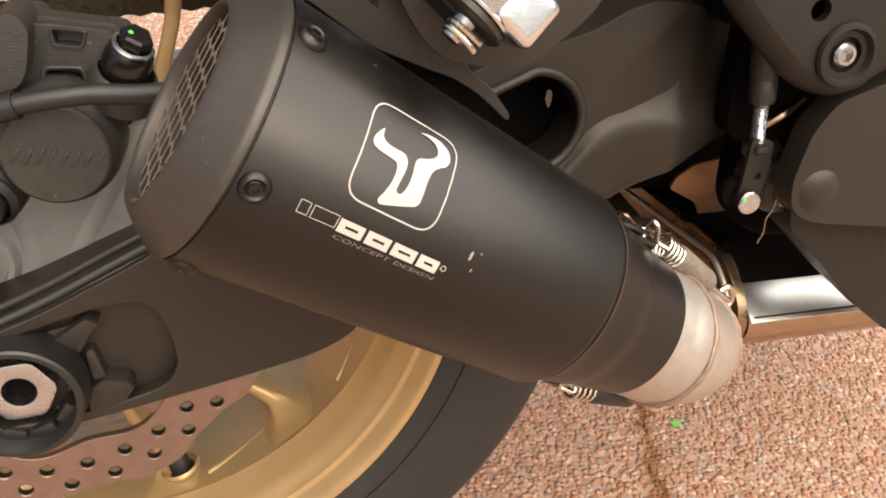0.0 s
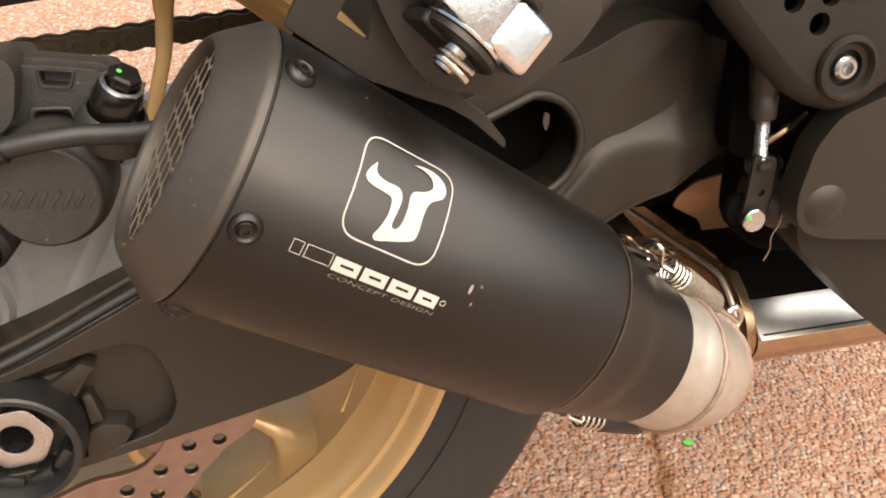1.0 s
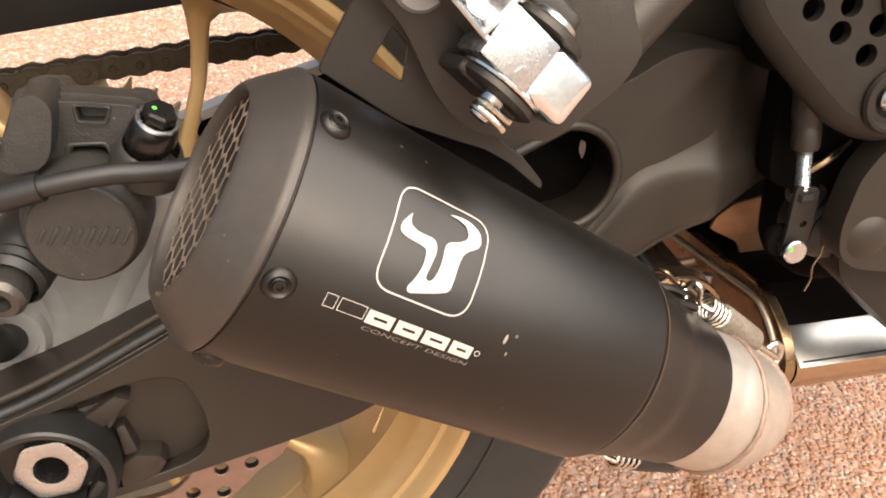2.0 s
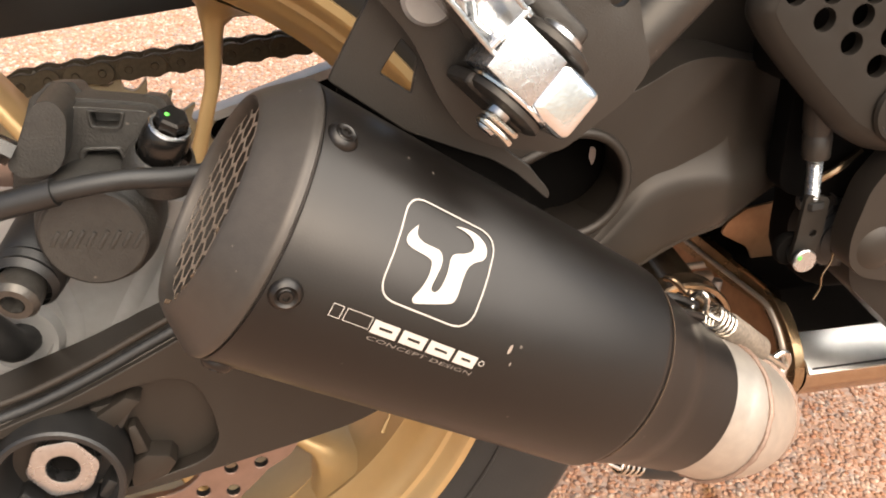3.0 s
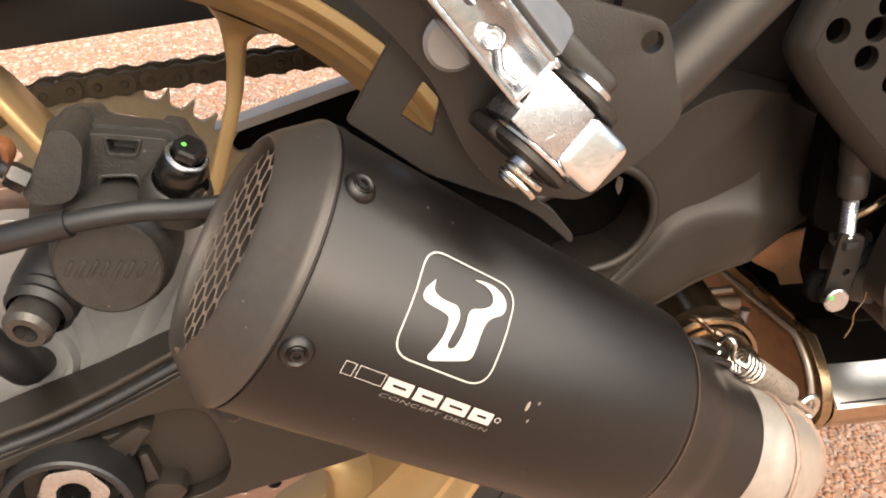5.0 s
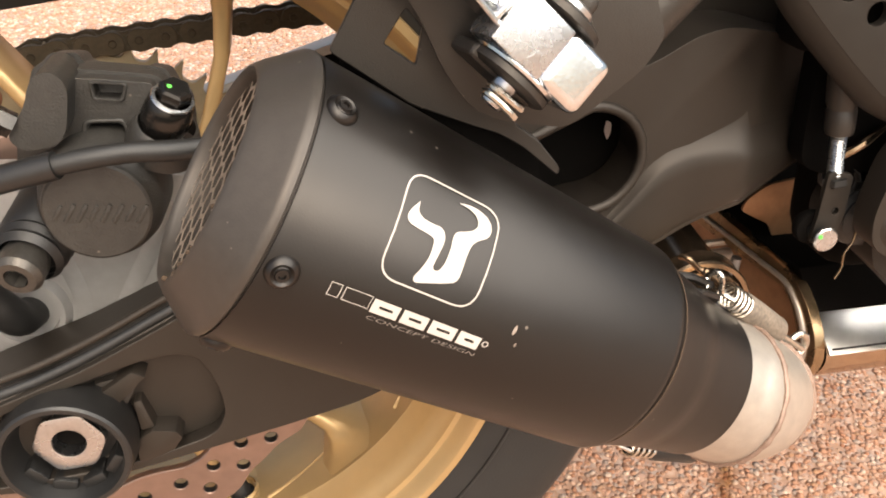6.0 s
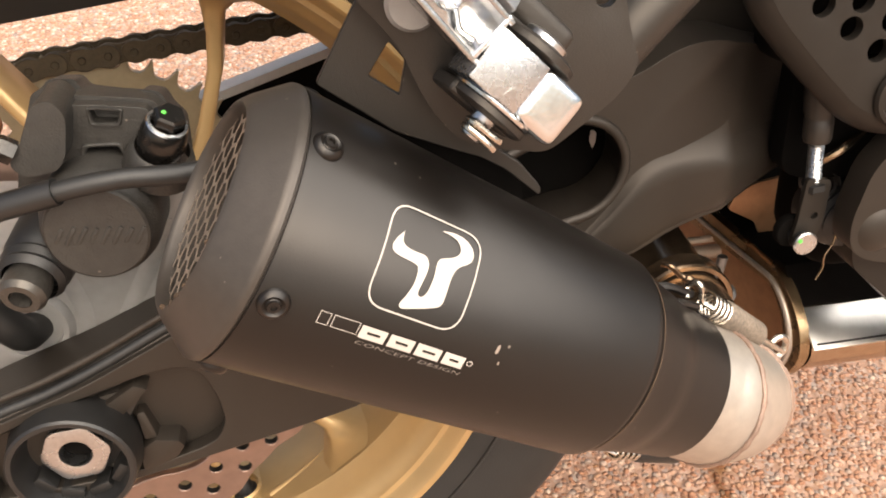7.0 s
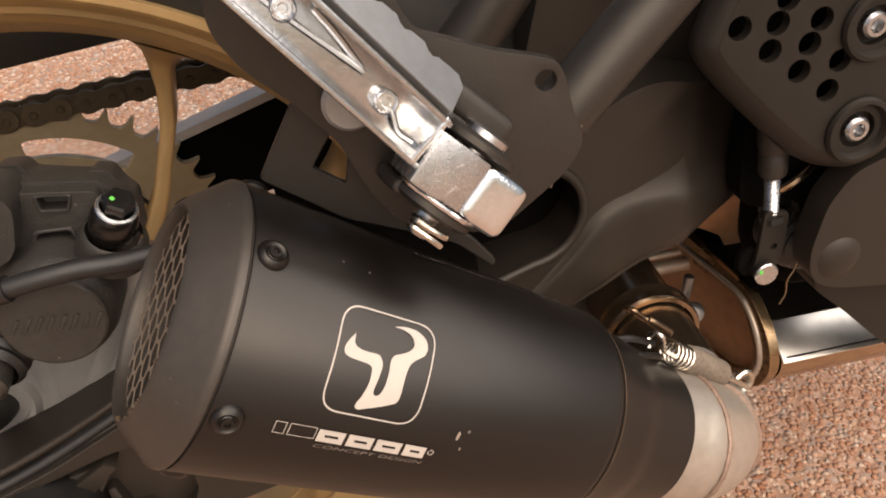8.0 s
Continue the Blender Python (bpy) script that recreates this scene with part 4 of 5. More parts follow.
def springs():
    def spring(hook, coil, ring, cover, turn_r=0.0052):
        hook, coil, ring = Vector(hook), Vector(coil), Vector(ring)
        d = (ring - coil).normalized()
        a, u, v = basis(d)
        s = new("exhaust_spring")
        s.parent = bike
        tagged(s, "bright coil spring with a rubber sleeve")
        n = 4 * 12 + 6
        pts = [coil + d * (0.0030 * k / 12 - 0.0055) + (u * math.cos(k * math.tau / 12) + v * math.sin(k * math.tau / 12)) * turn_r for k in range(n)]
        loop = hook - (coil - hook).normalized() * 0.002
        side = u * 0.0035
        head = smooth_path([coil - d * 0.0055 + u * turn_r, coil - d * 0.010 + u * 0.001, hook + side * 0.8 + v * 0.004, loop + v * 0.0045, hook - side + v * 0.001, hook - v * 0.003], 5)
        bm = bmesh.new()
        tube(bm, head, 0.0012, 8)
        part("hook", bm, M_SPRING, s)
        bm = bmesh.new()
        tube(bm, pts, 0.00080, 8)
        part("coil", bm, M_SPRING, s)
        bm = bmesh.new()
        far = ring - d * 0.0180
        length = (far - coil).length
        lathe(bm, [(0.008, 0.0030), (0.0066, 0.0058), (0.0085, 0.0064), (length * 0.5, 0.0064), (length - 0.002, 0.0062), (length, 0.0052), (length, 0.002)], coil, d, 28)
        part("rubber_sleeve", bm, cover, s)
        bm = bmesh.new()
        c = ring + d * 0.001
        tube(bm, [c + (d * math.cos(k * math.tau / 20) + v * math.sin(k * math.tau / 20)) * 0.0058 for k in range(20)], 0.0016, 8, closed=True)
        part("end_ring", bm, M_SPRING, s)
        bm = bmesh.new()
        tube(bm, smooth_path([far - d * 0.001, far + d * 0.004 + u * 0.002, ring + u * 0.004], 5), 0.0014, 8)
        part("tail_wire", bm, M_SPRING, s)
        return s

    top = spring((0.2682, -0.0254, 0.0700), (0.2800, -0.0225, 0.0588), (0.3208, -0.0100, 0.0222), M_SLEEVE)
    bm = bmesh.new()
    for off in (-0.0024, 0.0024):
        tube(bm, smooth_path([(0.2400, -0.0285 + off * 2.2, 0.0720 + off * 0.4), (0.2560, -0.0295 + off * 2.0, 0.0735 + off * 0.4), (0.2690, -0.0265 + off * 1.3, 0.0665 + off * 0.4)], 5), 0.0019, 8)
    part("anchor_loop", bm, M_CAN, top, "black wire anchor loop")
    low = spring((0.2275, -0.0390, 0.0075), (0.2375, -0.0380, 0.0022), (0.2829, -0.0300, -0.0170), M_RUBBER)
    bm = bmesh.new()
    tube(bm, smooth_path([(0.2170, -0.040, 0.0150), (0.2220, -0.0400, 0.0105), (0.2285, -0.0390, 0.0070)], 5), 0.0019, 8)
    part("anchor_loop", bm, M_CAN, low)


def collector_box():
    def skew(bm):
        """The chamber's end stands askew to the machine's line."""
        for v in bm.verts:
            v.co.x -= 0.20 * (v.co.y - 0.10)
        return bm

    prof = rounded([(0.210, -0.0215), (0.120, -0.0255), (0.1080, -0.0440), (0.0905, -0.0610), (0.0885, -0.0740), (0.098, -0.0900), (0.125, -0.104), (0.28, -0.108), (0.28, -0.018)], 0.010, 6)
    outer = rounded([(0.28, -0.012), (0.210, -0.015), (0.1163, -0.0245), (0.0990, -0.0410), (0.0905, -0.0560), (0.0880, -0.0720), (0.0970, -0.0920), (0.125, -0.106), (0.28, -0.110)], 0.009, 6)
    inner = rounded([(0.262, -0.034), (0.210, -0.0345), (0.1240, -0.0365), (0.1160, -0.0430), (0.1080, -0.0550), (0.1035, -0.0680), (0.1060, -0.0840), (0.128, -0.096), (0.262, -0.098)], 0.006, 6)
    turn = Matrix(((0, 1, 0, 0), (1, 0, 0, 0), (0, 0, 1, 0), (0, 0, 0, 1)))
    box = part("collector_box", skew(slab(prof, 0.4085, 0.66, (), 0.006, m=turn, steps=4)), M_STAINLESS, bike, "polished heat-tinted stainless exhaust collector", 50)
    part("seam_flange", skew(slab(outer, 0.4000, 0.4065, [inner], 0.0026, m=turn, steps=5)), M_FLANGE, box, "golden pressed flange", 60)
    part("end_panel", skew(slab(inset(inner, -0.002), 0.4060, 0.4120, (), 0.002, m=turn, steps=3)), M_TINT, box, "orange-brown heat-tinted end panel", 50)
    bm = bmesh.new()
    tube(bm, [Vector((0.3996, a[0] * 0.45 + b[0] * 0.55, a[1] * 0.45 + b[1] * 0.55)) for a, b in zip(outer, inner)], 0.0019, 10, closed=True)
    part("flange_bead", skew(bm), M_WELDPIPE, box, "pale welded bead", 60)
    # Strip paler than the box, carrying the sky's reflection in its colour.
    tilt = Matrix.Rotation(radians(-55), 4, "X")
    bm = bmesh.new()
    block(bm, (0.206, 0.0022, 0.0285), Matrix.Translation((0.5105, 0.0946, -0.0540)) @ tilt, 0.0009, 2)
    part("heat_shield", bm, M_SHIELD, box, "polished cover strip made pale for the sky's reflection", 50)
    # Black sheet added over the top to paint its reflection of dark parts above.
    cover = [(0.210, -0.0185), (0.119, -0.0205), (0.1150, -0.0260), (0.1045, -0.0440), (0.1075, -0.0455), (0.1180, -0.0285), (0.123, -0.0245), (0.210, -0.0225)]
    part("dark_top_reflection", skew(slab(rounded(cover, 0.0008, 3), 0.4045, 0.655, (), 0.0005, m=turn)), M_VOID, box, "black sheet for the dark reflection on the collector's top", 50)
    bm = bmesh.new()
    block(bm, (0.20, 0.0012, 0.0012), Matrix.Translation((0.510, 0.0846, -0.0590)) @ tilt, 0.0003, 1)
    part("strip_seam", bm, M_DARK, box)
    # Chamber in near-black: the shade above the flange is in its colour.
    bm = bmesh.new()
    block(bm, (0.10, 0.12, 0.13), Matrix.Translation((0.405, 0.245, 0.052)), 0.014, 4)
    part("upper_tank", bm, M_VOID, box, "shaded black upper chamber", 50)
    part("heat_plate", slab(rounded([(0.3796, 0.0006), (0.3830, 0.0090), (0.3950, 0.0170), (0.4275, 0.0220), (0.4304, -0.0209), (0.4370, -0.0546), (0.4089, -0.0313), (0.3998, -0.0111)], 0.003, 3), 0.160, 0.1625, (), 0.0006), M_TINT, box, "orange-brown heat-tinted bracket plate", 40)
    for x0, x1, z, r in ((0.325, 0.400, -0.0458, 0.0052), (0.325, 0.396, -0.0352, 0.0026)):
        bm = bmesh.new()
        tube(bm, [(x0, 0.185, z), ((x0 + x1) / 2, 0.185, z), (x1, 0.185, z)], r, 16)
        part("cross_pipe", bm, M_WELDPIPE, box, "brown-grey cross pipe")


# -- rear footrest and its hanger --
E1, E2 = Vector((-0.700, 0.0, 0.714)).normalized(), Vector((0.700, 0.200, 0.686)).normalized()
OUT = E2.cross(E1)  # away from the machine


def footrest():
    plate = rounded([(0.1787, 0.2218), (0.1862, 0.2193), (0.1963, 0.2149), (0.2033, 0.2123), (0.2175, 0.2082), (0.2225, 0.2063), (0.2250, 0.2010), (0.2285, 0.1850), (0.2316, 0.1768), (0.2245, 0.1665), (0.2084, 0.1546), (0.1999, 0.1487), (0.1770, 0.1534), (0.1690, 0.1577), (0.1624, 0.1662), (0.1579, 0.1745), (0.1550, 0.1820), (0.1507, 0.1920), (0.1392, 0.2064), (0.1272, 0.2180), (0.1203, 0.2300), (0.1200, 0.2380), (0.130, 0.275), (0.165, 0.275), (0.170, 0.240)], 0.005, 4)
    hanger = part("footrest_hanger", slab(plate, -0.0435, -0.0390, [oval(0.2186, 0.2004, 0.0036, 0.0036, 20)], 0.0008, steps=2), M_FRAME, bike, "black powder-coated footrest hanger plate", 30)
    bm = bmesh.new()
    lathe(bm, [(0, 0), (0, 0.0085), (0.003, 0.0088), (0.0045, 0.0075), (0.0045, 0)], (0.1565, -0.0430, 0.2040), -YAX, 32)
    part("hanger_boss", bm, M_ALLOY, hanger, "pale round boss")
    strap = rounded([(0.1411, 0.2037), (0.1245, 0.1759), (0.1500, 0.1560), (0.1700, 0.1470), (0.1800, 0.1430), (0.1890, 0.1370), (0.2015, 0.1250), (0.2023, 0.1280), (0.1941, 0.1392), (0.1869, 0.1450), (0.1720, 0.165), (0.174, 0.205)], 0.0015, 2)
    tri = rounded([(0.1498, 0.1880), (0.1421, 0.1770), (0.1522, 0.1692), (0.1549, 0.1812)], 0.001, 2)
    part("muffler_strap", slab(strap, -0.0290, -0.0262, [tri], 0.0004, steps=1), M_FRAME, bike, "black steel muffler strap with a cut-out", 30)
    # Added plate whose near-black stands for the shaded gap above the can.
    part("gap_shade", slab(rounded([(0.128, 0.172), (0.150, 0.160), (0.183, 0.1465), (0.1965, 0.1300), (0.198, 0.112), (0.128, 0.128)], 0.003, 3), -0.0200, -0.0160, (), 0.0008), M_VOID, hanger, "near-black plate for the shade between can and arm")
    org = Vector((0.1826, -0.0622, 0.1836))
    rot = Matrix((E2, OUT, E1)).transposed().to_4x4()

    def spot(a, b, c):
        return org + E1 * a + E2 * b + OUT * c
    # clevis ears and pivot
    for sgn in (-1, 1):
        bm = bmesh.new()
        lathe(bm, [(0, 0), (0, 0.0120), (0.0010, 0.0138), (0.0030, 0.0138), (0.0042, 0.0120), (0.0042, 0)], spot(-0.002, sgn * 0.0096, -0.002), E2 * sgn, 40)
        block(bm, (0.0050, 0.020, 0.026), Matrix.Translation(spot(0.000, sgn * 0.0123, -0.010)) @ rot, 0.0022, 3)
        part("clevis_ear", bm, M_FRAME, hanger, "", 35)
    bm = bmesh.new()
    block(bm, (0.010, 0.016, 0.030), Matrix.Translation(spot(0.004, 0.0190, -0.010)) @ rot, 0.004, 4)
    part("clevis_root", bm, M_FRAME, hanger, "", 45)
    bm = bmesh.new()
    lathe(bm, [(0, 0.0132), (0.0006, 0.0142), (0.0014, 0.0138), (0.0014, 0.004)], spot(-0.002, -0.0088, -0.001), -E2, 40)
    part("spring_washer", bm, M_CHROME, hanger, "bright washer")
    bm = bmesh.new()
    lathe(bm, [(-0.0215, 0), (-0.0215, 0.0032), (-0.0205, 0.0038), (0.0140, 0.0038), (0.0140, 0.0075), (0.0160, 0.0075), (0.0168, 0.006), (0.0168, 0)], spot(-0.002, 0, 0), E2, 24)
    part("pivot_pin", bm, M_STEEL, hanger, "steel pivot pin")
    c = spot(-0.002, -0.0185, 0.0)
    bm = bmesh.new()
    for k in (-0.0012, 0.0012):
        tube(bm, smooth_path([c + E1 * 0.0040 + E2 * k, c + E1 * 0.0040 + OUT * 0.0040 + E2 * k, c + E1 * 0.0005 + OUT * 0.0056 + E2 * k, c - E1 * 0.0040 + OUT * 0.0058 + E2 * k * 1.1, c - E1 * 0.0068 + OUT * 0.0050 + E2 * k * 1.3], 5), 0.0011, 8)
    part("cotter_pin", bm, M_SPRING, hanger, "bent bright cotter pin")
    # the folded footrest itself
    peg = new("footrest")
    peg.parent = bike
    tagged(peg, "polished aluminium passenger footrest folded up")
    bm = bmesh.new()
    block(bm, (0.0176, 0.0210, 0.0190), Matrix.Translation(spot(0.0050, 0, 0.000)) @ rot, 0.0010, 2)
    part("pivot_block", bm, M_SCRATCH, peg, "scratched satin pivot block", 30)
    bm = bmesh.new()
    block(bm, (0.0186, 0.0215, 0.0175), Matrix.Translation(spot(-0.0122, 0, 0.0006)) @ rot, 0.0040, 5)
    part("rounded_end", bm, M_CHROME, peg, "bright polished rounded end", 30)
    rng = random.Random(7)
    for k in range(9):
        bm = bmesh.new()
        turn = Matrix.Rotation(radians(rng.uniform(-75, 75)), 4, "Y")
        block(bm, (0.00022, 0.00016, rng.uniform(0.002, 0.007)), Matrix.Translation(spot(0.0060 + rng.uniform(-0.005, 0.005), rng.uniform(-0.005, 0.005), 0.01052)) @ rot @ turn, 0.0)
        part("scratch", bm, M_CHROME, peg)
    length = 0.105
    d = Vector((-0.6226, 0.0239, 0.7822)).normalized()
    out = (OUT - d * OUT.dot(d)).normalized()
    side = d.cross(out)
    prot = Matrix((side, out, d)).transposed().to_4x4()
    base = Vector((0.1657, -0.0602, 0.2084)) - d * 0.0135 - out * 0.001

    def along(a, b, c):
        return base + d * a + side * b + out * c
    bm = bmesh.new()
    block(bm, (0.0160, 0.0030, length), Matrix.Translation(along(length / 2 - 0.002, 0.0, -0.0030)) @ prot, 0.0008)
    part("channel_floor", bm, M_CHANNEL, peg, "", 30)
    for b in (-0.0080, 0.0072):
        bm = bmesh.new()
        block(bm, (0.0020, 0.0130, length), Matrix.Translation(along(length / 2 - 0.003, b, 0.0040)) @ prot, 0.0008, 3)
        part("channel_wall", bm, M_CHANNEL, peg, "", 30)
    bm = bmesh.new()
    block(bm, (0.0170, 0.0130, 0.0022), Matrix.Translation(along(-0.0008, 0.0, 0.0040)) @ prot, 0.0008, 3)
    part("end_wall", bm, M_CHROME, peg, "", 30)
    ribs = ([along(0.000, -0.0035, 0.003), along(0.005, -0.0040, 0.001), along(0.010, -0.0010, 0.0005), along(0.0150, -0.0005, 0.000)],
            [along(0.0240, 0.002, 0.0), along(0.060, -0.002, 0.0), along(0.100, -0.004, 0.0)],
            [along(0.0250, 0.0025, 0.0), along(0.036, 0.0045, 0.0), along(0.046, 0.0055, 0.0)])
    for pts in ribs:
        bm = bmesh.new()
        tube(bm, smooth_path(pts, 6), 0.0011, 8)
        part("casting_rib", bm, M_CHROME, peg)
    for a in (0.0135, 0.0522, 0.088):
        bm = bmesh.new()
        lathe(bm, [(0, 0.0038), (0.0032, 0.0038), (0.0037, 0.0033), (0.0032, 0.0027), (0.0028, 0.0025), (0.0028, 0.0016), (0.0033, 0.0012), (0.0033, 0)], along(a, 0.0, -0.0020), out, 28)
        part("rivet", bm, M_CHROME, peg, "", 25)
    # serrated tread side
    edge = [(0.000, 0.0), (0.000, 0.0100), (0.003, 0.0125)]
    for k in range(9):
        a = 0.006 + 0.0112 * k
        edge += [(a, 0.0124), (a + 0.0055, 0.0118), (a + 0.0070, 0.0106), (a + 0.0092, 0.0110)]
    edge += [(length - 0.003, 0.0125), (length - 0.003, 0.0)]
    tread = slab(edge, 0.0, 0.0030, (), 0.0006, steps=1)
    face = (side * 0.80 - out * 0.60).normalized()
    bmesh.ops.transform(tread, matrix=Matrix.Translation(along(0, 0.0082, 0.0085)) @ Matrix((d, -d.cross(face), face)).transposed().to_4x4(), verts=tread.verts)
    part("tread", tread, M_SATIN, peg, "satin grey serrated tread", 30)


# -- frame, guard and rear brake linkage --
def frame_parts():
    bm = bmesh.new()
    tube(bm, smooth_path([(0.222, -0.0215, 0.169), (0.2335, -0.020, 0.1800), (0.266, -0.016, 0.2105), (0.32, -0.01, 0.262), (0.38, 0.0, 0.32)], 5), 0.0115, 28)
    part("frame_tube", bm, M_FRAME, bike, "black powder-coated subframe tube")
    bm = bmesh.new()
    tube(bm, [(0.195, 0.055, 0.160), (0.222, 0.055, 0.190), (0.26, 0.055, 0.24)], 0.0125, 24)
    part("frame_tube", bm, M_FRAME, bike, "black inner frame tube")
    # Filler mass behind the arm, its black darkened for shade.
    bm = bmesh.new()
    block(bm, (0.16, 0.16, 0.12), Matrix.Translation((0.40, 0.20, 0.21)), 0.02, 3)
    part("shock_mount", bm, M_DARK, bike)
    # Engine mass out of view, added to block light from ahead.
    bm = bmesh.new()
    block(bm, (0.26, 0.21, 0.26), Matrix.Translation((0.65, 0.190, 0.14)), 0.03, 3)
    part("engine", bm, M_DARK, bike, "unseen black engine block shading the arm's pivot end")
    bm = slab(rounded([(-0.20, 0.1190), (-0.06, 0.1330), (0.059, 0.1455), (0.30, 0.170), (0.30, 0.200), (0.059, 0.176), (-0.06, 0.163), (-0.20, 0.150)], 0.004, 3), 0.266, 0.282, (), 0.005, steps=3)
    part("chain_guard", bm, M_PLASTIC, bike, "black plastic chain guard")


def tail():
    # Out of view; added overhead to block the sky and shade what lies below.
    bm = slab(rounded([(-0.25, 0.50), (0.10, 0.43), (0.45, 0.36), (0.70, 0.36), (0.70, 0.60), (0.30, 0.62), (-0.25, 0.62)], 0.03, 4), 0.05, 0.31, (), 0.03, steps=4)
    part("seat_unit", bm, M_PLASTIC, bike, "unseen black seat and tail unit shading the parts below")


def heel_guard():
    outline = rounded([(0.3170, 0.222), (0.3060, 0.196), (0.2990, 0.1770), (0.3062, 0.1655), (0.3180, 0.1523), (0.3340, 0.1358), (0.3500, 0.1205), (0.3650, 0.1118), (0.3800, 0.1078), (0.3930, 0.1105), (0.4031, 0.1181), (0.440, 0.135), (0.470, 0.215), (0.42, 0.275), (0.345, 0.262)], 0.006, 4)
    spots = [(0.3171, 0.1848), (0.3314, 0.1733), (0.3457, 0.1625), (0.3601, 0.1518), (0.3335, 0.1845), (0.3488, 0.1738), (0.3639, 0.1644), (0.3370, 0.1940), (0.3528, 0.1835)]
    holes = [oval(x, z, 0.0051, 0.0051, 24) for x, z in spots]
    face = inset(outline, 0.0085)
    guard = part("heel_guard", slab(face, 0.0155, 0.0205, holes + [oval(0.3777, 0.1308, 0.0085, 0.0085, 24), oval(0.3776, 0.1774, 0.0085, 0.0085, 24)], 0.0016, steps=3), M_GUARD, bike, "dark grey heel guard drilled with round holes", 35)
    bm = bmesh.new()
    rows = [[bm.verts.new((x, y, z)) for x, z in ring] for ring, y in ((face, 0.0157), (inset(outline, 0.0060), 0.0164), (inset(outline, 0.0015), 0.0205), (outline, 0.0240), (inset(outline, 0.0010), 0.0270), (inset(outline, 0.0060), 0.0255))]
    for p, q in zip(rows, rows[1:]):
        for k in range(len(p)):
            bm.faces.new((p[k], p[(k + 1) % len(p)], q[(k + 1) % len(q)], q[k]))
    part("sloping_rim", bm, M_GUARD, guard, "rounded sloping rim", 50)
    # Also a backing: its near-black puts shade behind the guard's holes.
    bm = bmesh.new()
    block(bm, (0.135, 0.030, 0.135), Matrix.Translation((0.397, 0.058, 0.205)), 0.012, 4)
    part("master_cylinder", bm, M_VOID, bike, "brake master cylinder in shade black, backing the guard's holes", 50)
    for x, z in ((0.3777, 0.1308), (0.3776, 0.1774)):
        bm = bmesh.new()
        lathe(bm, [(-0.0012, 0.0155), (-0.0030, 0.0145), (-0.0032, 0.0128), (0.0015, 0.0105), (0.0040, 0.0095), (0.0040, 0.0)], (x, 0.0155, z), YAX, 40)
        part("screw_recess", bm, M_GUARD, guard)
        cap_screw(guard, "guard_screw", (x, 0.0195, z), -YAX, 0.0058, 0.0055, M_STEEL, 0.45, "bright socket-head screw")


def brake_linkage():
    rod = new("brake_rod")
    rod.parent, rod.matrix_basis = bike, Matrix.Translation((-0.0038, -0.0030, 0.0062))
    tagged(rod, "threaded brake rod with black clevis")
    top, low = Vector((0.3570, 0.041, 0.104)), Vector((0.3590, 0.040, 0.076))
    d = (low - top).normalized()
    a, u, v = basis(d)
    bm = bmesh.new()
    prof = []
    for k in range(22):
        prof += [(0.0013 * k, 0.0033), (0.0013 * k + 0.00065, 0.0038)]
    lathe(bm, [(-0.006, 0)] + [(-0.006, 0.0033)] + prof + [(0.030, 0.0033), (0.030, 0)], top, d, 20)
    part("threaded_rod", bm, M_STEEL, rod)
    bm = bmesh.new()
    lathe(bm, [(-0.034, 0), (-0.034, 0.0068), (-0.022, 0.0074), (-0.007, 0.0072), (-0.0050, 0.0064), (-0.0040, 0.0063), (-0.0030, 0.0068), (0.0060, 0.0066), (0.0078, 0.0060), (0.0080, 0.0048), (0.0080, 0)], top, d, 24)
    part("rubber_boot", bm, M_BOOT, rod, "brown-grey rubber boot")
    bm = bmesh.new()
    hex_head(bm, low + d * 0.0015, d, 0.0105, 0.004)
    part("lock_nut", bm, M_DARK, rod)
    part("clevis", slab(rounded([(0.3540, 0.0790), (0.3668, 0.0765), (0.3662, 0.0560), (0.3625, 0.0415), (0.3505, 0.0415), (0.3525, 0.0560)], 0.003, 3), 0.0365, 0.0395, [oval(0.3608, 0.0580, 0.0019, 0.0019, 14)], 0.0007), M_GUARD, rod, "black clevis plate", 30)
    bm = bmesh.new()
    lathe(bm, [(0.0022, 0), (0.0022, 0.0054), (0.0019, 0.0060), (0.0006, 0.0061), (0, 0.0055), (0, 0)], (0.3557, 0.0310, 0.0456), YAX, 28)
    part("clevis_pin", bm, M_STEEL, rod, "bright clevis pin head")
    bm = bmesh.new()
    lathe(bm, [(0, 0), (0, 0.0012), (0.0004, 0.0010), (0.0004, 0)], (0.3522, 0.0310, 0.0478), -YAX, 12)
    part("paint_mark", bm, M_GREEN, rod, "green paint mark")
    bm = bmesh.new()
    lathe(bm, [(0.0, 0.0), (0.0, 0.0046), (0.010, 0.0046), (0.010, 0.0)], (0.3557, 0.0331, 0.0456), YAX, 24)
    part("pin_shank", bm, M_DARK, rod)
    bm = bmesh.new()
    lathe(bm, [(0.0, 0.0030), (0.0, 0.0080), (0.0012, 0.0086), (0.0040, 0.0086), (0.0060, 0.0075), (0.0060, 0.0)], (0.3535, 0.0405, 0.0475), YAX, 32)
    part("pivot_washer", bm, M_VOID, rod, "black pivot washer")
    # pedal pivot and springs
    pedal = part("brake_pedal_bracket", slab(rounded([(0.3735, 0.0600), (0.3750, 0.0460), (0.3830, 0.0380), (0.3950, 0.0345), (0.420, 0.0310), (0.50, 0.020), (0.50, 0.140), (0.425, 0.112), (0.390, 0.100), (0.3790, 0.085)], 0.006, 4), 0.024, 0.040, (), 0.006, steps=4), M_ARM, bike, "dark grey cast footrest bracket", 45, Matrix.Translation((-0.0050, -0.0035, 0.0060)))
    bm = bmesh.new()
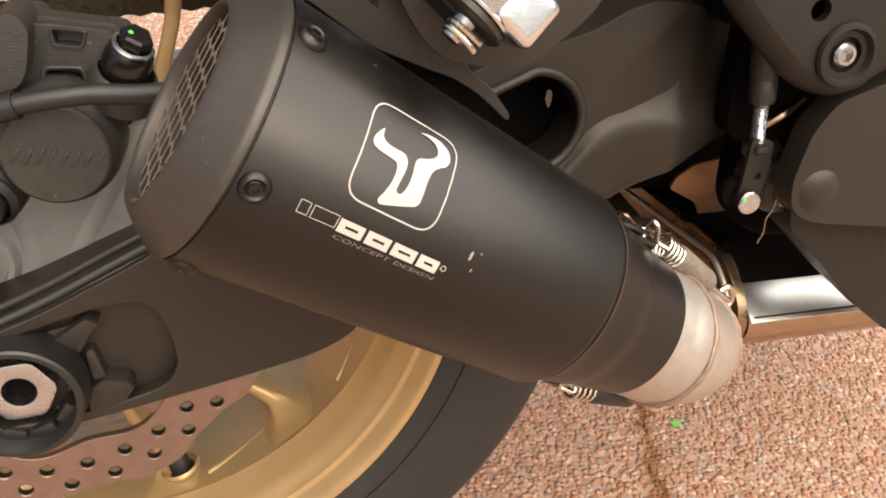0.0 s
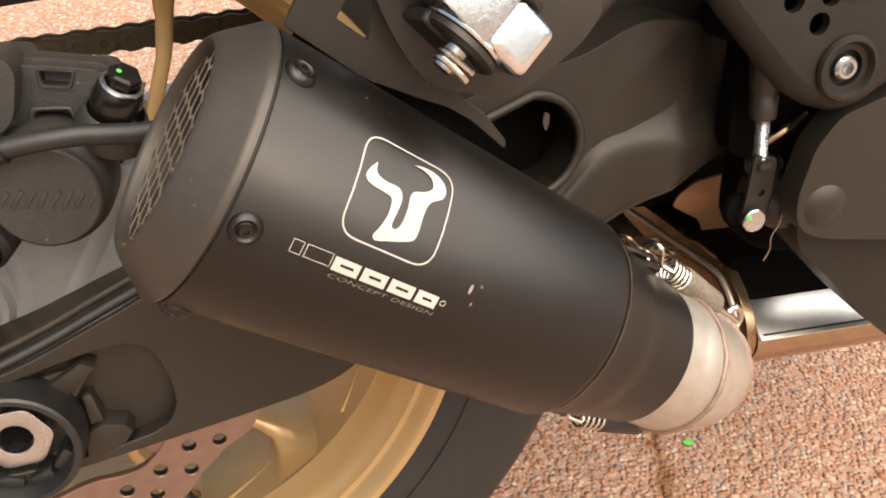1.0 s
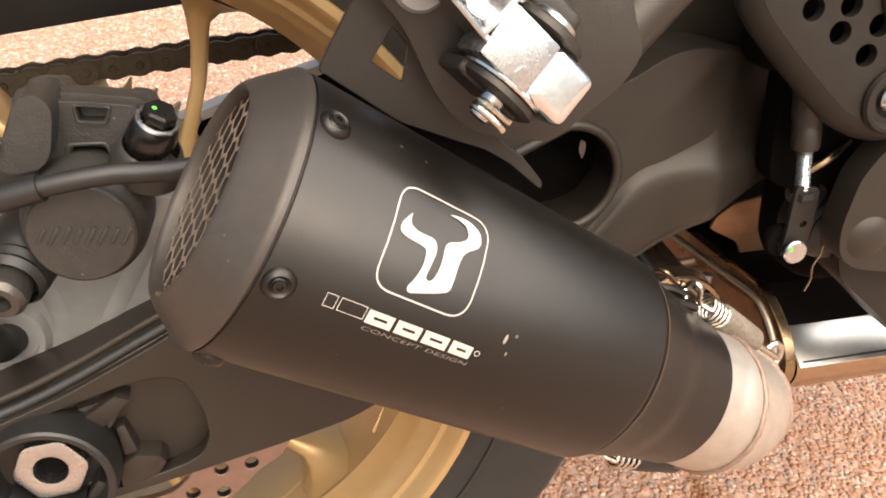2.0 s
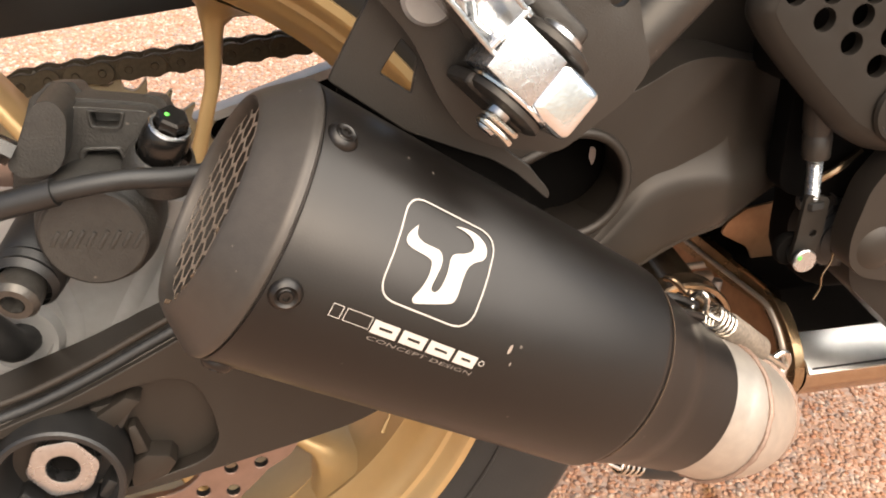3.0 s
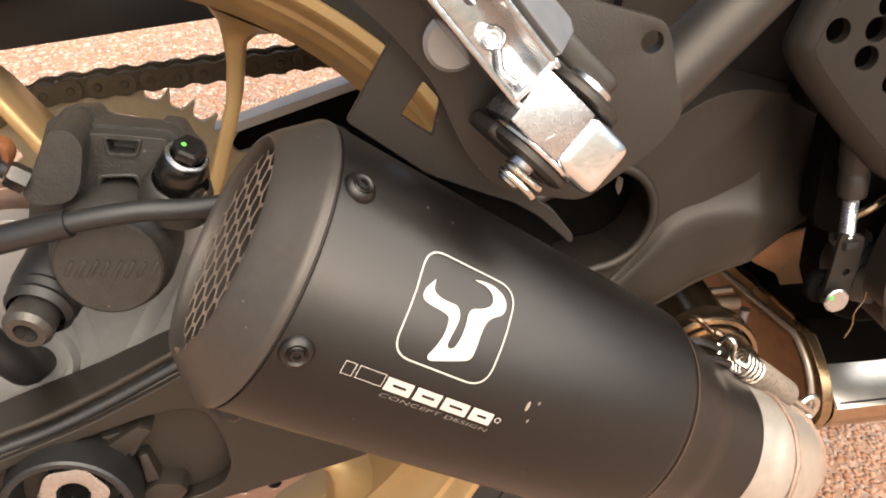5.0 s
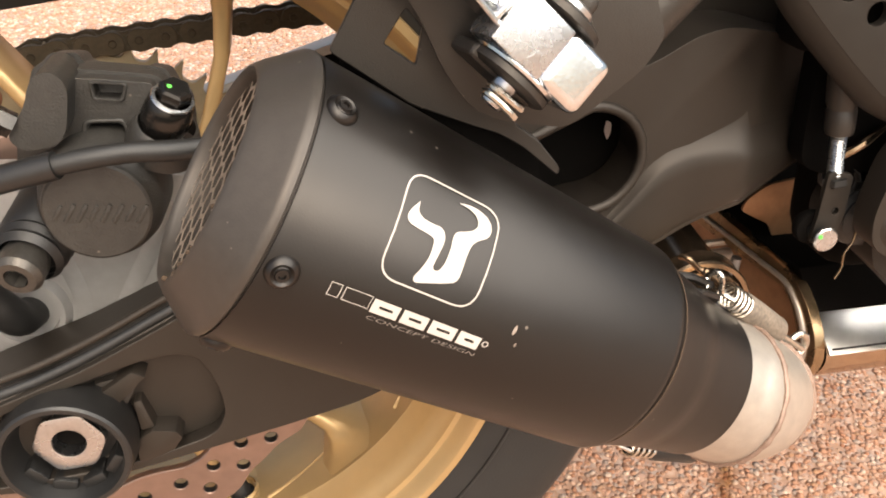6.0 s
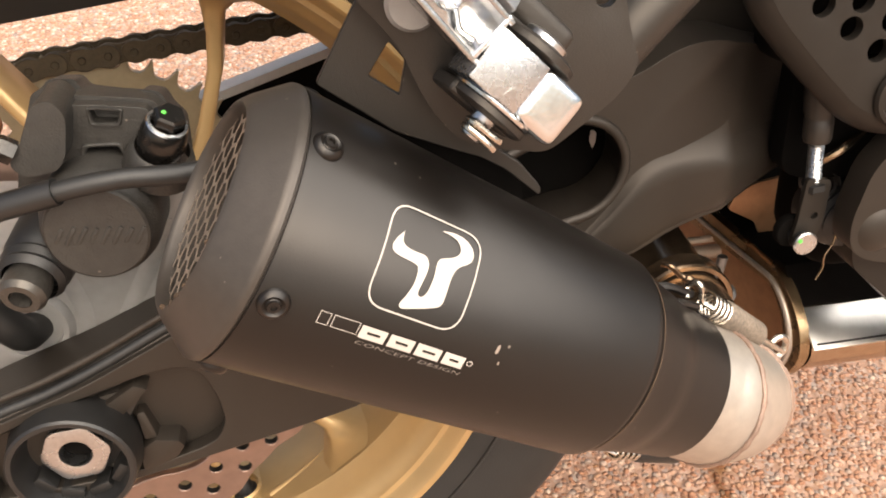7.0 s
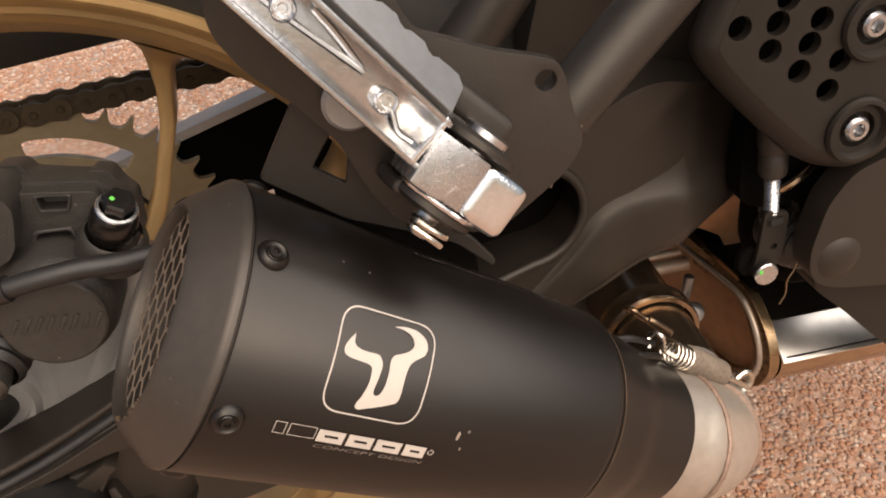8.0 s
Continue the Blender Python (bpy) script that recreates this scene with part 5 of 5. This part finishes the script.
    lathe(bm, [(0.006, 0.0125), (0.0, 0.0115), (-0.0018, 0.0085), (-0.0028, 0.0045), (-0.0030, 0)], (0.3897, 0.0240, 0.0532), YAX, 36)
    part("bracket_boss", bm, M_ARM, pedal)
    bm = bmesh.new()
    coil = [Vector((0.379, 0.058, 0.062)) + Vector((0.0075 * math.cos(k * math.tau / 12), 0.0012 * k / 12 * 2, 0.0075 * math.sin(k * math.tau / 12))) for k in range(60)]
    tube(bm, coil, 0.0011, 6)
    part("return_spring", bm, M_DARK, pedal)
    # Filler mass behind the linkage, with shade put into its near-black.
    bm = bmesh.new()
    block(bm, (0.070, 0.06, 0.100), Matrix.Translation((0.422, 0.098, 0.048)), 0.024, 5)
    part("pivot_block", bm, M_VOID, pedal, "near-black mass for the dark behind the brake linkage", 60)
    bm = bmesh.new()
    lathe(bm, [(0.030, 0.018), (0.012, 0.018), (0.010, 0.0155), (0.008, 0.0165), (0.006, 0.0135), (0.004, 0.0145), (0.002, 0.0105), (0.0, 0.0095), (0.0, 0)], (0.3940, 0.0500, 0.0417), YAX, 36)
    part("pivot_boot", bm, M_RUBBER, pedal, "ribbed black rubber boot", 30)
    bm = bmesh.new()
    tube(bm, smooth_path([(0.3850, 0.050, 0.040), (0.3835, 0.049, 0.033), (0.3795, 0.048, 0.027), (0.3790, 0.047, 0.020), (0.3755, 0.046, 0.014)], 4), 0.0006, 6)
    part("loose_wire", bm, M_PIPE, pedal)
    bm = bmesh.new()
    tube(bm, smooth_path([(0.370, 0.052, 0.080), (0.378, 0.05, 0.086), (0.392, 0.055, 0.092)], 4), 0.0022, 8)
    part("copper_link", bm, M_STAINLESS, pedal)
    bm = slab(rounded([(0.3860, 0.0440), (0.3900, 0.0250), (0.4108, 0.0060), (0.4325, -0.0160), (0.4700, -0.0490), (0.520, -0.060), (0.520, 0.050)], 0.006, 4), 0.0420, 0.0720, (), 0.005, steps=4)
    part("lower_cover", bm, M_GUARD, bike, "black rounded lower cover")


# -- rear brake caliper --
def caliper():
    outline = rounded([(0.0030, 0.1434), (0.0073, 0.1530), (0.0122, 0.1552), (0.0152, 0.1586), (0.0258, 0.1578), (0.0275, 0.1532), (0.0492, 0.1480), (0.0515, 0.1506), (0.0590, 0.1488), (0.0615, 0.1420), (0.0660, 0.1360), (0.0650, 0.118), (0.050, 0.095), (0.005, 0.088), (-0.010, 0.108), (-0.004, 0.130)], 0.0022, 4)
    bm = slab(outline, 0.0600, 0.0780, (), 0.0024, steps=4)
    for v in bm.verts:
        v.co.z -= 0.22 * (v.co.y - 0.0600)
    cal = part("brake_caliper", bm, M_CALIPER, bike, "black cast brake caliper with round piston cover", 50)
    # stepped front casting with two recesses
    small = rounded([(0.0329, 0.1497), (0.0444, 0.1481), (0.0423, 0.1424), (0.0330, 0.1436)], 0.0014, 3)
    large = rounded([(0.0281, 0.1332), (0.0405, 0.1326), (0.0419, 0.1258), (0.0399, 0.1197), (0.0250, 0.1212)], 0.0018, 3)
    step = rounded([(0.0080, 0.1480), (0.0190, 0.1545), (0.0352, 0.1525), (0.0560, 0.1490), (0.0640, 0.1400), (0.0600, 0.110), (0.005, 0.100), (-0.004, 0.122)], 0.0025, 4)
    part("casting_step", slab(step, 0.0510, 0.0630, (), 0.0030, steps=4), M_CALIPER, cal, "", 60)
    panel = rounded([(0.0180, 0.1528), (0.0352, 0.1512), (0.0552, 0.1478), (0.0561, 0.1439), (0.0540, 0.1300), (0.0480, 0.1150), (0.0150, 0.1160), (0.0120, 0.1222)], 0.003, 3)
    part("bridge", slab(panel, 0.0440, 0.0520, [small, large], 0.0020, steps=4), M_CALIPER, cal, "", 60)
    for ring in (small, large):
        cx, cz = sum(p[0] for p in ring) / len(ring), sum(p[1] for p in ring) / len(ring)
        grown = [(cx + (x - cx) * 1.30, cz + (z - cz) * 1.30) for x, z in ring]
        shut = [(cx + (x - cx) * 1.04, cz + (z - cz) * 1.04) for x, z in ring]
        part("casting_rib", slab(grown, 0.0428, 0.0450, [shut], 0.0009, steps=4), M_CALIPER, cal, "", 60)
    for k in range(4):
        bm = bmesh.new()
        block(bm, (0.0013, 0.0006, 0.0010), Matrix.Translation((0.0318 + 0.0023 * k + 0.0012 * (k > 1), 0.0599, 0.1506 - 0.0006 * k)), 0.0001, 1)
        part("cast_number", bm, M_LIP, cal)
    lug = rounded([(0.0130, 0.1545), (0.0169, 0.1590), (0.0225, 0.1595), (0.0257, 0.1560), (0.0270, 0.1515), (0.0230, 0.1357), (0.0185, 0.1302), (0.0062, 0.1290), (0.0020, 0.1329), (0.0018, 0.1365), (0.0103, 0.1472)], 0.0035, 4)
    part("casting_lug", slab(lug, 0.0290, 0.0560, (), 0.0046, steps=5), M_CALIPER, cal, "", 60)
    bm = bmesh.new()
    lathe(bm, [(-0.014, 0.0150), (-0.006, 0.0140), (-0.002, 0.0125), (-0.001, 0.0112)], (0.0600, 0.0345, 0.1345), Vector((0.33, -0.36, 0.87)), 32)
    part("bolt_boss", bm, M_CALIPER, cal, "", 50)
    bm = bmesh.new()
    lathe(bm, [(0.030, 0.0255), (0.012, 0.0248), (0.006, 0.0234), (0.004, 0.0217), (0.0010, 0.0211), (0.0, 0.0208), (-0.0008, 0.0198), (-0.0008, 0)], (0.0298, 0.0195, 0.1056), YAX, 64)
    cover = part("piston_cover", bm, M_CALIPER, cal, "round black piston cover with an embossed maker's mark", 30)
    # plain raised strokes where the maker's mark stands
    for k in range(8):
        bm = bmesh.new()
        x = 0.0310 + 0.0045 * (k - 3.5)
        block(bm, (0.0017, 0.0015, 0.0088 if k % 3 else 0.0074), Matrix.Translation((x, 0.0187, 0.1050 - 0.0005 * (k - 3.5))) @ Matrix.Rotation(radians(34), 4, "Y"), 0.0004, 2)
        part("raised_mark", bm, M_CALIPER, cover)
    # slide bolt with flange
    b0 = Vector((0.0612, 0.0345, 0.1390))
    d = Vector((0.42, -0.36, 0.83)).normalized()
    bm = bmesh.new()
    lathe(bm, [(-0.009, 0.0088), (-0.003, 0.0100), (0.001, 0.0096), (0.004, 0.0091), (0.006, 0.0082), (0.0065, 0.0078)], b0, d, 32)
    part("bolt_collar", bm, M_BOLT, cal)
    bm = bmesh.new()
    lathe(bm, [(0.0062, 0.0082), (0.0068, 0.0086), (0.0074, 0.0082), (0.0076, 0.0070)], b0, d, 32)
    part("bolt_washer", bm, M_STEEL, cal, "bright washer")
    bm = bmesh.new()
    hex_head(bm, b0 + d * 0.0075, d, 0.0115, 0.0056)
    part("caliper_bolt", bm, M_BOLT, cal, "black hexagon bolt with a green dot")
    bm = bmesh.new()
    lathe(bm, [(0, 0), (0, 0.0011), (0.0003, 0.0009), (0.0003, 0)], b0 + d * 0.0133 + Vector((-0.0026, -0.0012, 0.0008)), d, 12)
    part("paint_mark", bm, M_GREEN, cal, "green paint dot")
    # bleed nipple with bright hexagon
    p, q = Vector((0.0040, 0.0300, 0.1395)), Vector((-0.75, -0.15, 0.60)).normalized()
    bm = bmesh.new()
    hex_head(bm, p, q, 0.0092, 0.0075)
    part("bleed_hexagon", bm, M_BOLT, cal)
    bm = bmesh.new()
    lathe(bm, [(0.008, 0.0030), (0.011, 0.0035), (0.013, 0.0062), (0.020, 0.0070), (0.028, 0.0062), (0.028, 0)], p, q, 20)
    part("bleed_cap", bm, M_RUBBER, cal)
    bm = bmesh.new()
    lathe(bm, [(0, 0), (0, 0.0062), (0.006, 0.0068), (0.009, 0.0055), (0.009, 0)], (-0.0125, 0.058, 0.1430), -YAX, 28)
    part("orange_seal", bm, M_COPPER, cal, "orange-brown rubber seal")
    # slide pin with boot
    p = Vector((-0.0035, 0.012, 0.0840))
    bm = bmesh.new()
    lathe(bm, [(0.040, 0.0150), (0.022, 0.0150), (0.019, 0.0135), (0.017, 0.0145), (0.014, 0.0130), (0.012, 0.0138), (0.009, 0.0115)], p, Vector((0.18, 0.95, 0.25)), 36)
    part("pin_boot", bm, M_RUBBER, cal)
    cap_screw(cal, "slide_pin", p + Vector((0.001, 0.009, 0.002)), Vector((-0.18, -0.95, -0.25)), 0.0098, 0.010, M_PIN, 0.42, "dull grey socket-head slide pin")
    # caliper bracket
    plate = rounded([(-0.075, 0.105), (-0.02, 0.112), (0.075, 0.100), (0.085, 0.072), (0.050, 0.046), (0.0, 0.026), (-0.04, 0.012), (-0.08, 0.0)], 0.008, 4)
    br = part("caliper_bracket", slab(plate, 0.058, 0.070, (), 0.003, steps=3), M_ALLOY, bike, "grey cast alloy caliper bracket", 40)
    for pts in (((-0.004, 0.0662, 0.074), (0.0, 0.0662, 0.0662), (0.0035, 0.0662, 0.046), (0.0, 0.0662, 0.030), (-0.004, 0.0662, 0.022)), ((0.052, 0.0662, 0.090), (0.042, 0.0662, 0.073), (0.0379, 0.0662, 0.0661), (0.0300, 0.0662, 0.0535), (0.0228, 0.0662, 0.0413), (0.017, 0.0662, 0.032))):
        bm = bmesh.new()
        tube(bm, smooth_path(pts, 5), 0.0092, 24)
        part("casting_rib", bm, M_ALLOY, br)
    bm = bmesh.new()
    lathe(bm, [(0.006, 0.021), (0.002, 0.020), (-0.002, 0.0175), (-0.002, 0.0150), (0.004, 0.0140), (0.004, 0)], (-0.0215, 0.0560, 0.042), YAX, 36)
    part("bore_boss", bm, M_ALLOY, br)
    bm = bmesh.new()
    tube(bm, smooth_path([(-0.0200, 0.060, 0.040), (-0.0210, 0.046, 0.045), (-0.0240, 0.038, 0.056), (-0.033, 0.034, 0.072), (-0.045, 0.032, 0.085)], 5), 0.0080, 16)
    part("breather_elbow", bm, M_RUBBER, br, "black rubber elbow")
    # hose
    bm = bmesh.new()
    tube(bm, smooth_path([(-0.06, 0.018, 0.107), (-0.003, 0.012, 0.1245), (0.022, 0.010, 0.1300), (0.0465, 0.011, 0.1322), (0.0726, 0.016, 0.1297), (0.115, 0.035, 0.128), (0.16, 0.045, 0.13)], 8), 0.0041, 20)
    hose = part("brake_hose", bm, M_RUBBER, bike, "black rubber brake hose")
    bm = bmesh.new()
    tube(bm, smooth_path([(-0.06, 0.018, 0.107), (-0.030, 0.015, 0.1168), (-0.003, 0.012, 0.1245), (0.0220, 0.0100, 0.1300)], 8), 0.0054, 20)
    part("hose_sleeve", bm, M_PLASTIC, hose)


prints(muffler())
link_pipe()
springs()
collector_box()
footrest()
frame_parts()
tail()
heel_guard()
brake_linkage()
caliper()
